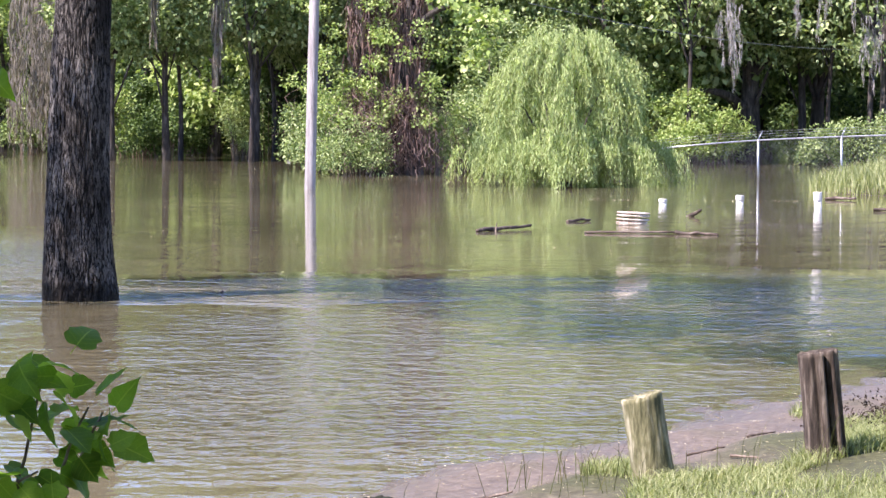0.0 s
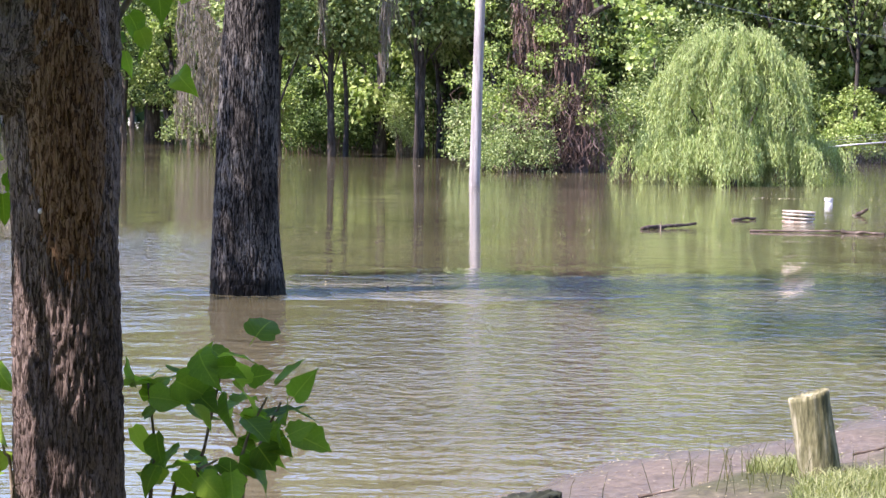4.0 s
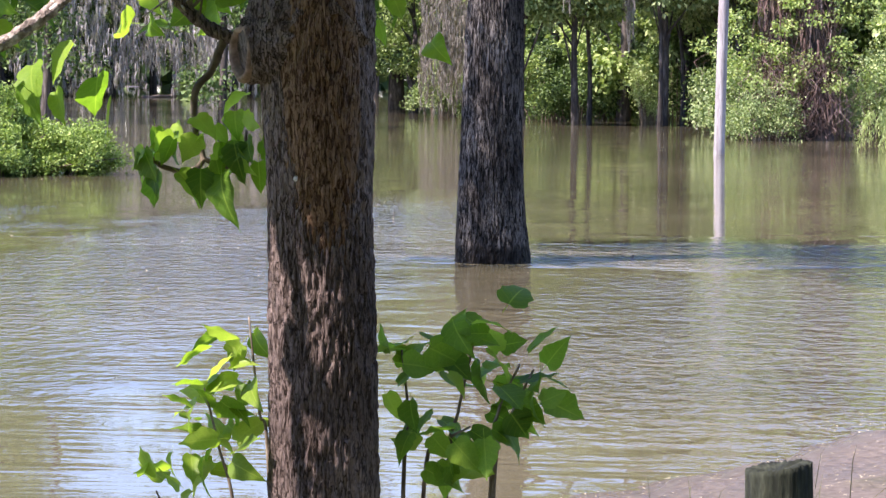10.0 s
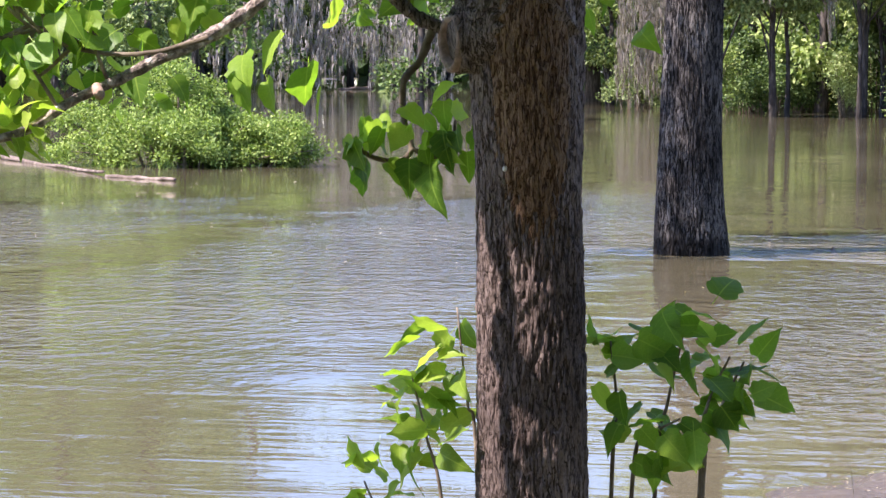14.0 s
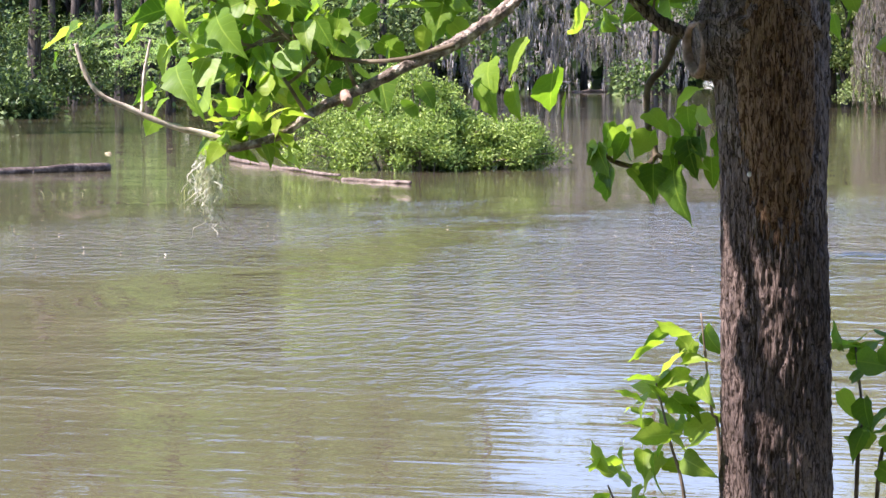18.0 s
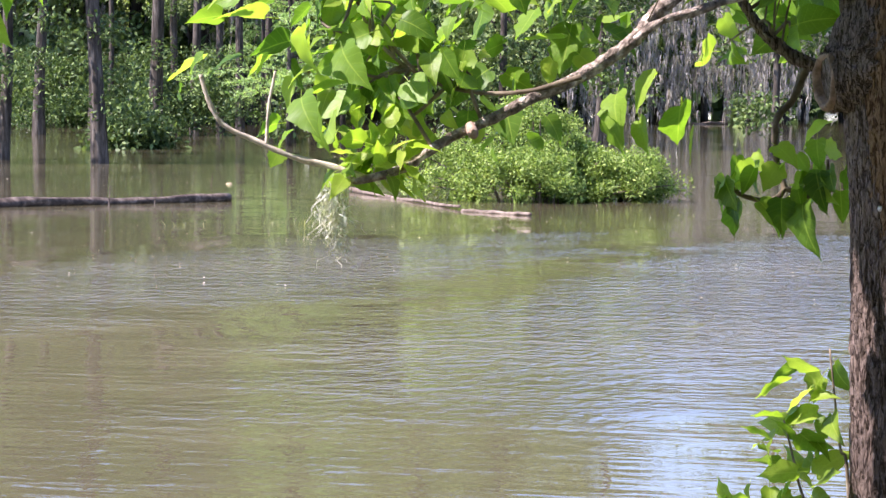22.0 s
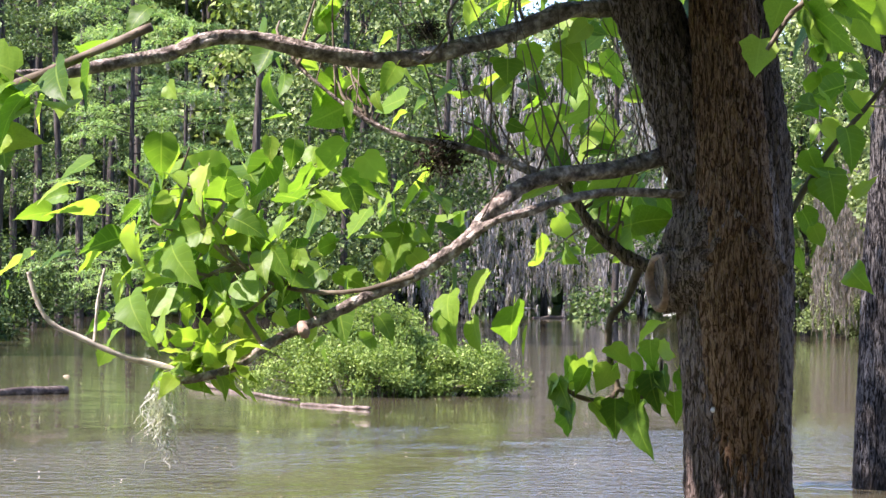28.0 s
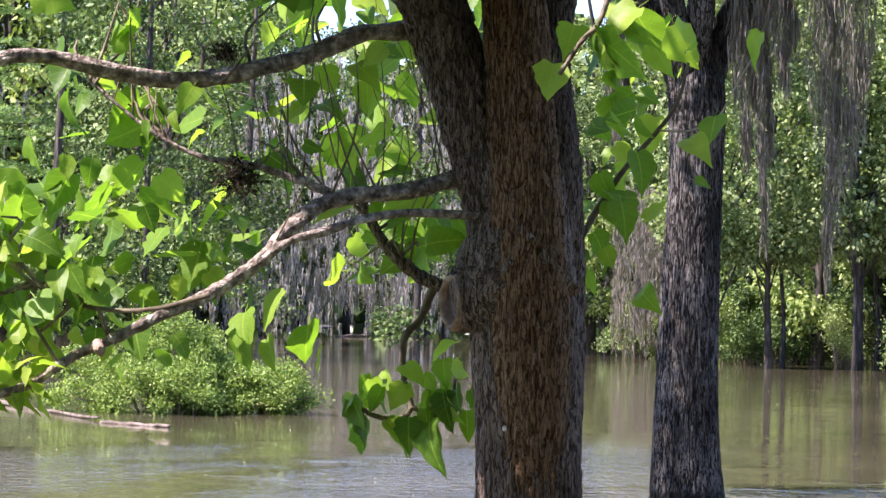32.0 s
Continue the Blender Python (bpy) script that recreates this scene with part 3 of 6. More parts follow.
def beard(rng, x, y, z0, length, rad, n, wisp=0.4):
    """Tops and lengths of the short wisps that make one hanging beard, thick above and thin below."""
    f = rng.uniform(0, 1, n) ** 1.25
    a = rng.uniform(0, 6.28, n)
    r = rad * (1 - f) ** 0.6 * rng.uniform(0.1, 1, n) + rad * 0.12
    bend = 0.5 * rad * np.sin(f * 5 + x)
    tops = np.stack([x + np.cos(a) * r + bend, y + np.sin(a) * r, z0 - f * length], 1)
    return tops, wisp * rng.uniform(0.4, 1.2, n)


def beards(label, rows, n, width, seed, wisp=0.4, mat=None):
    """One hanging of several beards; rows of x, y, top, length, thickness."""
    rng = np.random.default_rng(seed)
    both = [beard(rng, *row, n, wisp) for row in rows]
    tops, lens = np.vstack([b[0] for b in both]), np.concatenate([b[1] for b in both])
    lens = np.minimum(lens, np.maximum(tops[:, 2] - 0.02, 0.01))
    me = mesh_np("hanging_moss", *strands(rng, tops, lens, width, 0.5, 2), mat or MOSS)
    return thing("hanging_moss", label, "moss", kind="stuff", data=me)


def place(proto, b, d, turn=0.0, scale=1.0, z=0.0, first=False):
    m = Matrix.Translation(polar(b, d, z)) @ Matrix.Rotation(turn, 4, "Z") @ Matrix.Diagonal((scale, scale, scale, 1))
    if first:
        proto.matrix_basis = m
        return proto
    return copy_thing(proto, m)


WOOD = "trees of the flooded wood"
protos = [
    woodland_tree("broadleaf_tree", "leafy green broadleaf tree standing in flood water", 15, 3.4, 0.28, 74, 110, 0.27, LEAF_WOOD, BARK_FAR, 11, 0.13, 0.95, WOOD),
    woodland_tree("broadleaf_tree", "tall dark broadleaf tree standing in flood water", 17, 3.3, 0.26, 80, 110, 0.28, LEAF_SHADED, BARK_FAR, 12, 0.05, 1.0, WOOD),
    woodland_tree("broadleaf_tree", "bright spring-green broadleaf tree in flood water", 13, 3.0, 0.22, 64, 110, 0.25, LEAF_BRIGHT, BARK_FAR, 13, 0.1, 0.85, WOOD),
    woodland_tree("broadleaf_tree", "slender mid-green broadleaf tree in flood water", 16, 2.5, 0.2, 64, 105, 0.26, LEAF_WOOD, BARK_FAR, 14, 0.16, 0.85, WOOD),
]
used = set()
rng = np.random.default_rng(5)


def grow(k, b, d, scale=1.0):
    first = k not in used
    used.add(k)
    return place(protos[k], b, d, rng.uniform(0, 6.28), scale, first=first)


# behind the pole, the willow and the fence
for j, (d0, step, kinds) in enumerate([(110, 27, (0, 3, 0, 2, 3)), (121, 22, (1, 1, 1, 0)), (133, 22, (1, 1, 3)), (160, 34, (1, 3, 1))]):
    b = -84.0 - 14 * (j == 3)
    while b < 215:
        grow(kinds[int(rng.integers(len(kinds)))], b + rng.uniform(-5, 5), d0 + rng.uniform(-5, 6), rng.uniform(1.0, 1.4))
        b += step
# round the channel and the swamp to the side
for d0, step, b0, b1, kinds in [(142, 22, -164, -132, (0, 2)), (212, 14, -300, -205, (1, 1, 3, 0)), (240, 26, -600, -160, (1, 3, 0)), (200, 22, -600, -400, (0, 1, 3)), (224, 18, -420, -290, (2, 0, 3))]:
    b = b0
    while b < b1:
        grow(kinds[int(rng.integers(len(kinds)))], b + rng.uniform(-4, 4), d0 + rng.uniform(-8, 8), rng.uniform(1.15, 1.35) if b > -302 and d0 == 212 else rng.uniform(0.95, 1.2) if b > -292 else rng.uniform(2.0, 2.5))
        b += step
grow(1, -104, 128, 1.0)
grow(1, -177, 215, 0.9)
grow(0, -188, 226, 0.95)
grow(3, -168, 205, 0.8)
grow(1, -198, 222, 0.95)
grow(0, -311, 150, 1.22)
grow(3, -299, 155, 1.15)
grow(1, -322, 158, 1.2)
grow(3, -116, 140, 0.9)
protos.append(woodland_tree("slender_tree", "thin dark-stemmed tree with sparse leaves in flood water", 11, 1.8, 0.085, 34, 60, 0.2, LEAF_WOOD, BARK_FAR, 15, 0.35, 0.7, WOOD))
for b in (-93, -66, -59, -40, 12, 86, 134, 152, 163):
    grow(4, b + rng.uniform(-2, 2), rng.uniform(99, 110), rng.uniform(0.8, 1.2))
for k in range(4):
    if k not in used:
        grow(k, 100, 170)

protos.append(woodland_tree("overhanging_tree", "tall tree with a high leafy crown over the flooded edge", 17, 4.6, 0.15, 120, 130, 0.22, LEAF_WOOD, BARK_FAR, 18, 0.25, 0.9, WOOD, dense_low=1.5))
for b in (-118, -94, -70, -45, -20, 8, 60, 92, 128, 160, 190):
    grow(5, b + rng.uniform(-4, 4), rng.uniform(103, 107), rng.uniform(0.9, 1.1))
under = None
for i in range(22):
    b, d = -128 + i * 15.5 + rng.uniform(-4, 4), 116 + rng.uniform(-2, 4)
    if 96 < b < 120 or b < -122:
        continue
    m = Matrix.Translation(polar(b, d)) @ Matrix.Rotation(rng.uniform(0, 6.28), 4, "Z") @ Matrix.Scale(rng.uniform(0.8, 1.5), 4)
    if under is None:
        under = shrub("understory_bush", "shaded leafy bush under the flooded trees", 2.2, 2.0, 3.4, 26, 62, 0.26, LEAF_SHADED, 16, 0.7, "bushes under the trees")
        under.matrix_basis = m
    else:
        copy_thing(under, m)
# unseen trees added on the dry bank behind and beside the camera, cutting skylight
for k, (deg, d) in enumerate([(62, 34), (84, 27), (104, 12), (128, 10), (150, 9.5), (172, 10), (194, 11), (214, 13), (232, 21), (246, 26), (140, 18), (115, 8.5), (139, 6.5), (161, 6.5), (183, 7), (204, 9), (80, 10)]):
    grow((0, 1, 3)[k % 3], deg * 1000 * math.pi / 180, d, rng.uniform(0.9, 1.1)).location.z = 0.35
# far wood that closes the view all round
rngf = np.random.default_rng(77)
pts = []
for ring, n in ((270, 24000), (320, 18000)):
    a = rngf.uniform(-1.0, 0.75, n)
    r = ring + rngf.normal(size=n) * 8
    top = 33 - 5 * np.exp(-((a + 0.215) / 0.075) ** 4) + 3.5 * np.sin(a * 23) + 2.5 * np.sin(a * 61 + 1)
    pts.append(np.stack([r * np.sin(a), r * np.cos(a), top * rngf.uniform(0, 1, n) ** 1.1], 1))
far_wood = new("far_wood", mesh_np("far_wood", *cards(rngf, np.vstack(pts), 2.7, 0.7), LEAF_SHADED))
tagged(far_wood, "distant dense green woodland closing the horizon", "woods", kind="stuff")


# ---------------------------------------------------------------- cypress swamp
def cypress(label, b, d, r, h, seed, flare=1.5, lean=0.0, big=1.0):
    rg = np.random.default_rng(seed)
    t = thing("cypress_tree", label, "tree", Matrix.Translation(polar(b, d)), "cypress trunks in the swamp")
    ph = rg.uniform(0, 6.28)
    wv = rg.normal(size=5) * 0.07
    sp = [(0, 0, -0.5, r * flare), (0, 0, 0.25, r * (flare * 0.5 + 0.5)), (lean * 0.12 + wv[0] * 0.4, 0, h * 0.12, r * 1.02), (lean * 0.25 + wv[1], 0.02, h * 0.25, r * 0.94), (lean * 0.42 + wv[2], 0, h * 0.42, r * 0.86), (lean * 0.6 + wv[3], -0.05, h * 0.6, r * 0.74), (lean, 0, h, r * 0.4)]
    part("trunk", mesh_of("trunk", *tube(sp, 16, 40, lambda a, z, i: 1 + 0.08 * math.sin(5 * a + ph + 0.3 * z) + 0.05 * math.sin(11 * a + z)), BARK_SWAMP, True), t)
    limbs = []
    for _ in range(14):
        z0, an, ln = rg.uniform(0.25, 0.98) * h, rg.uniform(0, 6.28), rg.uniform(0.9, 3.0) * big
        cx = lean * z0 / h
        limbs.append([(cx, 0, z0, r * 0.25), (cx + math.cos(an) * ln * 0.5, math.sin(an) * ln * 0.5, z0 + 0.3, r * 0.14), (cx + math.cos(an) * ln, math.sin(an) * ln, z0 + 0.2, 0.01)])
    tagged(part("branchwork", tubes_mesh("branchwork", limbs, BARK_SWAMP, 5, 6), t), kind="stuff")
    ends = np.array([[p[-1][0], p[-1][1], p[-1][2]] for p in limbs] + [[(p[0][0] + p[-1][0]) / 2, (p[0][1] + p[-1][1]) / 2, p[1][2]] for p in limbs])
    low = np.stack([rg.normal(size=5) * 0.7, rg.normal(size=5) * 0.7, rg.uniform(0.8, 4.5, 5)], 1)
    pts, off = cloud(rg, np.vstack([ends, low]), 190, 1.15 * big, 0.5)
    part("crown", mesh_np("crown", *cards(rg, pts, 0.2 * big, 0.5, axis=off + np.array([0, 0, -0.4])), LEAF_SHADED), t)
    return t


for i, (b, d, r, h, lean) in enumerate([(-504, 84, 0.24, 13, 0.2), (-493, 87.5, 0.2, 14, 0.9), (-459.6, 83, 0.26, 13, -0.5), (-439.8, 116, 0.32, 15, 0.2), (-480.3, 143, 0.33, 16, 0.3),
                                        (-417, 150, 0.24, 16, -0.4), (-426, 160, 0.3, 16, 0.3), (-462, 172, 0.2, 16, 0.6),
                                        (-410, 168, 0.3, 16, 0.2), (-433, 185, 0.3, 16, 0.2), (-498, 150, 0.22, 15, -0.4),
                                        (-511, 120, 0.3, 15, 0.2), (-520, 95, 0.28, 15, 0.2), (-400, 180, 0.3, 16, 0.2), (-455, 185, 0.22, 15, 0)]):
    cypress("grey-brown cypress trunk standing in still flood water", b, d, r * 0.78, h * 1.7, 200 + i, lean=lean * 1.6)


def feathery(b, d, h, rad, seed, label):
    rg = np.random.default_rng(seed)
    t = thing("young_cypress", label, "tree", Matrix.Translation(polar(b, d)))
    part("trunk", tubes_mesh("trunk", [[(0, 0, -0.5, 0.14), (0.1, 0, h * 0.5, 0.09), (0, 0, h, 0.02)]], BARK_FAR, 8, 12), t)
    limbs, places, axes = [], [], []
    for _ in range(int(12 * h / 4)):
        z0 = rg.uniform(0.06, 0.98) * h
        an, ln = rg.uniform(0, 6.28), rad * (1.05 - 0.6 * z0 / h) * rg.uniform(0.6, 1.1)
        dirv = np.array([math.cos(an), math.sin(an), 0.0])
        e = np.array([0, 0, z0]) + dirv * ln + np.array([0, 0, rg.uniform(-0.5, 0.3)])
        limbs.append([(0, 0, z0, 0.03), (*(dirv[:2] * ln * 0.5), z0 + 0.2, 0.018), (*e, 0.006)])
        k = 210
        f = rg.uniform(0.2, 1.02, k)[:, None]
        p = np.array([0, 0, z0]) * (1 - f) + e * f + np.array([0, 0, 0.2]) * (f * (1 - f) * 4)
        sidev = np.array([-dirv[1], dirv[0], 0])
        places.append(p + sidev * (rg.normal(size=(k, 1)) * 0.28) + rg.normal(size=(k, 3)) * np.array([0.05, 0.05, 0.07]))
        axes.append(np.repeat((dirv * 0.7)[None], k, 0))
    tagged(part("branchwork", tubes_mesh("branchwork", limbs, BARK_FAR, 4, 5), t), kind="stuff")
    part("crown", mesh_np("crown", *cards(rg, np.vstack(places), 0.24, 0.3, axis=np.vstack(axes), spread=0.6, lift=np.array([0, 0, 2.0])), LEAF_CYPRESS), t)
    return t


for k, (b, d) in enumerate([(-350, 108), (-284, 104), (-318, 126), (-302, 118), (-392, 118)]):
    cypress("tall cypress trunk standing in still flood water", b, d, 0.15, 14 if b > -310 else 31, 260 + k, lean=0.5, big=1.1 if b > -310 else 1.5)
feathery(-393, 112, 21, 4.2, 301, "light green feathery young cypress over the water")
feathery(-374, 128, 22, 4.0, 302, "light green feathery young cypress over the water")
feathery(-402, 172, 24, 3.6, 303, "light green feathery young cypress over the water")
feathery(-347, 180, 25, 4.0, 304, "light green feathery young cypress over the water")
feathery(-330, 190, 25, 4.0, 305, "light green feathery young cypress over the water")

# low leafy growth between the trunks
for i, (b, d, rx, h, mat) in enumerate([(-449, 105, 1.5, 1.6, LEAF_SHADED), (-430, 140, 2.6, 5.5, LEAF_SHADED), (-470, 175, 4.0, 6.0, LEAF_SHADED), (-500, 180, 5.0, 7.0, LEAF_SHADED),
                                       (-452, 190, 4.0, 6.0, LEAF_SHADED), (-415, 195, 4.0, 6.0, LEAF_SHADED), (-520, 150, 4.0, 7.0, LEAF_SHADED)]):
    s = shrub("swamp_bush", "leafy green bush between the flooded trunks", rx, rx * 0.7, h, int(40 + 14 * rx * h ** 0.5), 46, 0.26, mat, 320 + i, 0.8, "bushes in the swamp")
    s.matrix_basis = Matrix.Translation(polar(b, d))

# curtains of moss on the trees beyond the channel
rm = np.random.default_rng(41)
for i in range(11):
    rows = []
    for _ in range(46):
        p = polar(-298 + i * 9.2 + rm.uniform(-6, 6), rm.uniform(186, 206))
        ln = rm.uniform(1.5, 5.0)
        rows.append((p.x, p.y, max(rm.uniform(2.0, 19), ln + 0.4), ln, rm.uniform(0.15, 0.42)))
    beards("curtain of grey moss hanging from flooded trees", rows, 58, 0.062, 500 + i, 0.6)
for i, (b, d, w, z0, z1, k) in enumerate([(-145, 119, 7, 1.6, 7.5, 110), (-137, 123, 5, 2, 8, 50), (-385, 185, 12, 4, 17, 26), (-408, 190, 12, 4, 17, 26), (-428, 195, 12, 6, 17, 24), (-345, 195, 14, 5, 17, 24), (-365, 190, 10, 5, 17, 24), (-460, 195, 16, 6, 17, 20), (-500, 195, 14, 6, 17, 20)]):
    rows = []
    for _ in range(k):
        p = polar(b + rm.uniform(-w, w), d + rm.uniform(-2, 4))
        ln = rm.uniform(0.8, 2.6)
        rows.append((p.x, p.y, max(rm.uniform(z0, z1), ln + 0.2), ln, rm.uniform(0.1, 0.25)))
    beards("grey moss hanging in long tangled beards", rows, 60, 0.024, 520 + i, 0.4, MOSS_SHADED if i < 2 else None)

# mossy stump tree by the channel
t = woodland_tree("mossy_tree", "small moss-draped tree with bright leaves in the water", 6.5, 1.5, 0.22, 40, 70, 0.2, LEAF_BRIGHT, BARK_FAR, 61, 0.3, 0.6)
t.matrix_basis = Matrix.Translation(polar(-155, 131))
for i, (b, d, r) in enumerate([(-171, 129, 0.16), (-176, 140, 0.14), (-181, 133, 0.12), (-222, 95, 0.12)]):
    cypress("thin dark trunk standing in the flooded channel", b, d, r, 12, 240 + i)

# ---------------------------------------------------------------- leafy island with drift logs
isl = shrub("island_bush", "dense bright green bush on a flooded islet", 2.4, 1.5, 2.05, 300, 170, 0.075, LEAF_ISLET, 71, 0.3, stems=40)
isl.matrix_basis = Matrix.Translation(polar(-305, 53.5))
isl2 = shrub("island_bush", "low bright green bush beside the islet bush", 1.3, 1.0, 1.0, 90, 160, 0.075, LEAF_ISLET, 72, 0.28, stems=20)
isl2.matrix_basis = Matrix.Translation(polar(-284, 54.0))


def log(label, p0, p1, r, mat, seed, z=0.0, sag=0.0, name="floating_log", group=""):
    """A knotty trunk afloat between two places."""
    rg = np.random.default_rng(seed)
    a, b = Vector(p0), Vector(p1)
    n = 7
    rows = []
    for i in range(n):
        f = i / (n - 1)
        c = a.lerp(b, f)
        rows.append((c.x, c.y, c.z + z + rg.normal() * r * 0.25 - sag * math.sin(f * math.pi), r * (1 - 0.35 * f) * rg.uniform(0.85, 1.15)))
    ph = rg.uniform(0, 6)
    me = mesh_of(name, *tube(rows, 10, 36, lambda an, zz, i: 1 + 0.10 * math.sin(3 * an + i * 0.5 + ph) + 0.06 * math.sin(7 * an - i * 0.9) + 0.28 * noise.noise(Vector((math.cos(an), math.sin(an) + ph, i * 0.42)))), mat, True)
    return thing(name, label, "log", group=group, data=me)


log("long dark wet log floating near the flooded trunks", polar(-530, 50.0, 0.02), polar(-415, 53.3, 0.05), 0.115, LOG_WOOD, 81)
log("pale broken driftwood lying along the islet bush", polar(-372, 58.5, 0.03), polar(-334, 49.5, 0.03), 0.045, PALE_LOG, 82)
log("pale broken driftwood lying along the islet bush", polar(-333, 48.6, 0.02), polar(-309, 46.9, 0.02), 0.045, PALE_LOG, 83)
log("pale drift log in front of the mossy trees", polar(-250, 196, 0.05), polar(-238, 199, 0.12), 0.13, PALE_LOG, 84)

# ---------------------------------------------------------------- willow, vine tree, pole
def willow():
    rg = np.random.default_rng(91)
    t = thing("weeping_willow", "light green weeping willow drooping onto the flood water", "tree", Matrix.Translation(polar(42, 72)))
    stems = [[(0.05 * k, 0.3, -0.4, 0.07), (x * 0.5, y * 0.5 + 0.3, z * 0.55, 0.035), (x, y + 0.2, z, 0.01)] for k, (x, y, z) in enumerate([(0.5, 0, 3.3), (-0.7, 0.3, 3.2), (1.1, -0.5, 2.7), (-1.3, -0.4, 2.5), (0.2, 0.8, 3.5), (1.9, 0.2, 2.0)])]
    for st in stems:
        part("stem", tubes_mesh("stem", [st], BARK_FAR, 7, 12), t)
    nb, per = 300, 17
    n = nb * per
    ba, br, bu = rg.uniform(0, 6.283, nb), rg.uniform(0, 1, nb) ** 0.5, rg.uniform(0, 1, nb) < 0.52
    bz = rg.normal(size=nb) * 0.16
    ang = np.repeat(ba, per) + rg.normal(size=n) * 0.03
    rr = np.clip(np.repeat(br, per) + rg.normal(size=n) * 0.05, 0, 1)
    upper = np.repeat(bu, per)
    zt = np.where(upper, 1.5 + 2.3 * np.sqrt(1 - rr ** 2 * 0.95), 0.8 + 0.8 * np.repeat(rg.uniform(0.2, 1, nb), per) * np.sqrt(1.05 - rr ** 2))
    rx = np.where(upper, 1.9 * rr, 2.55 * rr)
    lump = 1 + 0.14 * np.sin(ang * 3 + 1) + 0.10 * np.sin(ang * 7)
    tops = np.stack([np.cos(ang) * rx * lump, np.sin(ang) * rx * 0.8 * lump, zt + np.repeat(bz, per) + rg.normal(size=n) * 0.06], 1)
    ln = np.where(upper, np.repeat(rg.uniform(0.5, 1.6, nb), per), np.repeat(rg.uniform(0.45, 1.2, nb), per)) * rg.uniform(0.8, 1.1, n)
    ln = np.minimum(ln, tops[:, 2] - 0.05)
    k = 17
    f = np.linspace(0, 1, k)
    outw = unit(np.stack([np.cos(ang), np.sin(ang), np.zeros(n)], 1))
    p = tops[:, None] + outw[:, None] * (0.35 * np.sqrt(f) * rg.uniform(0.4, 1.2, (n, 1)))[:, :, None] + np.array([0, 0, -1.0]) * (ln[:, None] * f[None] ** 1.4)[:, :, None]
    p = p + rg.normal(size=p.shape) * 0.022
    p = p.reshape(-1, 3)
    p = p[p[:, 2] > 0.02]
    part("crown", mesh_np("crown", *cards(rg, p, 0.13, 0.15, axis=np.array([0, 0, -1.0]), spread=0.33, lift=np.array([0, 0, 0.2])), LEAF_WILLOW), t)
    return t


willow()


def vine_tree():
    rg = np.random.default_rng(95)
    t = thing("vine_covered_tree", "old tree wrapped in reddish dry vines and green creepers", "tree", Matrix.Translation(polar(-16, 83.5)))
    sp = [(0.3, 0, -0.5, 0.55), (0.25, 0, 0.6, 0.42), (0.1, 0, 2.5, 0.36), (0.3, 0, 5, 0.34), (0.4, 0, 8.5, 0.28), (0.2, 0, 13, 0.1)]
    sp2 = [(-0.5, 0.2, -0.5, 0.3), (-0.8, 0.2, 2, 0.25), (-1.1, 0.2, 5, 0.22), (-0.9, 0.2, 9, 0.15)]
    part("trunk", tubes_mesh("trunk", [sp, sp2], BARK_FAR, 12, 30), t)
    part("limbs", tubes_mesh("limbs", [[(0.3, 0, 4.2, 0.12), (1.4, -0.8, 4.9, 0.08), (2.6, -1.4, 4.3, 0.03)], [(0.3, 0, 5.5, 0.12), (-1.8, -0.4, 6.4, 0.07), (-3, -0.5, 6.2, 0.03)], [(0.3, 0, 7, 0.12), (2, 0.4, 8.4, 0.07), (3.2, 0.5, 8.8, 0.03)]], BARK_FAR, 6, 10), t)
    n = 2600
    pick = rg.uniform(0, 1, n) < 0.6
    z = rg.uniform(0.4, 9.5, n)
    cx = np.where(pick, 0.3, -1.0)
    a, r = rg.uniform(0, 6.28, n), np.where(pick, 0.42, 0.34) * rg.uniform(0.8, 1.5, n)
    tops = np.stack([cx + np.cos(a) * r, np.sin(a) * r, z], 1)
    part("vine_wrap", mesh_np("vine_wrap", *strands(rg, tops, np.minimum(rg.uniform(0.4, 1.4, n), z), 0.028, 0.5), VINE), t)
    # creeper leaves up the trunk
    m = 120
    cl = np.stack([rg.normal(size=m) * 1.3 - 0.4, rg.normal(size=m) * 0.5 - 0.45, 1.6 + 7 * rg.uniform(0, 1, m) ** 1.8], 1)
    p, off = cloud(rg, cl, 100, 0.42)
    part("creeper", mesh_np("creeper", *cards(rg, p, 0.1, 0.7, axis=off - np.array([0, 0, 0.4])), LEAF_BRIGHT), t)
    k = 1100
    base = np.stack([rg.normal(size=k) * 0.9 - 0.2, rg.normal(size=k) * 0.5 - 0.6, rg.uniform(0.3, 2.6, k)], 1)
    part("dry_brush", mesh_np("dry_brush", *strands(rg, base, np.minimum(rg.uniform(0.3, 1.0, k), base[:, 2]), 0.014, 1.6, 5), VINE), t)
    # pale star-leaved bough reaching forward
    p, off = cloud(rg, np.array([[2.2, -1.5, 4.3], [2.5, -1.6, 3.8], [1.9, -1.4, 4.8], [2.8, -1.6, 4.7], [2.3, -1.5, 3.3], [1.3, -1.2, 5.2]]), 90, 0.5)
    tagged(part("bough", mesh_np("bough", *cards(rg, p, 0.2, 0.8, axis=off - np.array([0, 0, 0.5])), LEAF_BRIGHT), t), kind="stuff")
    return t


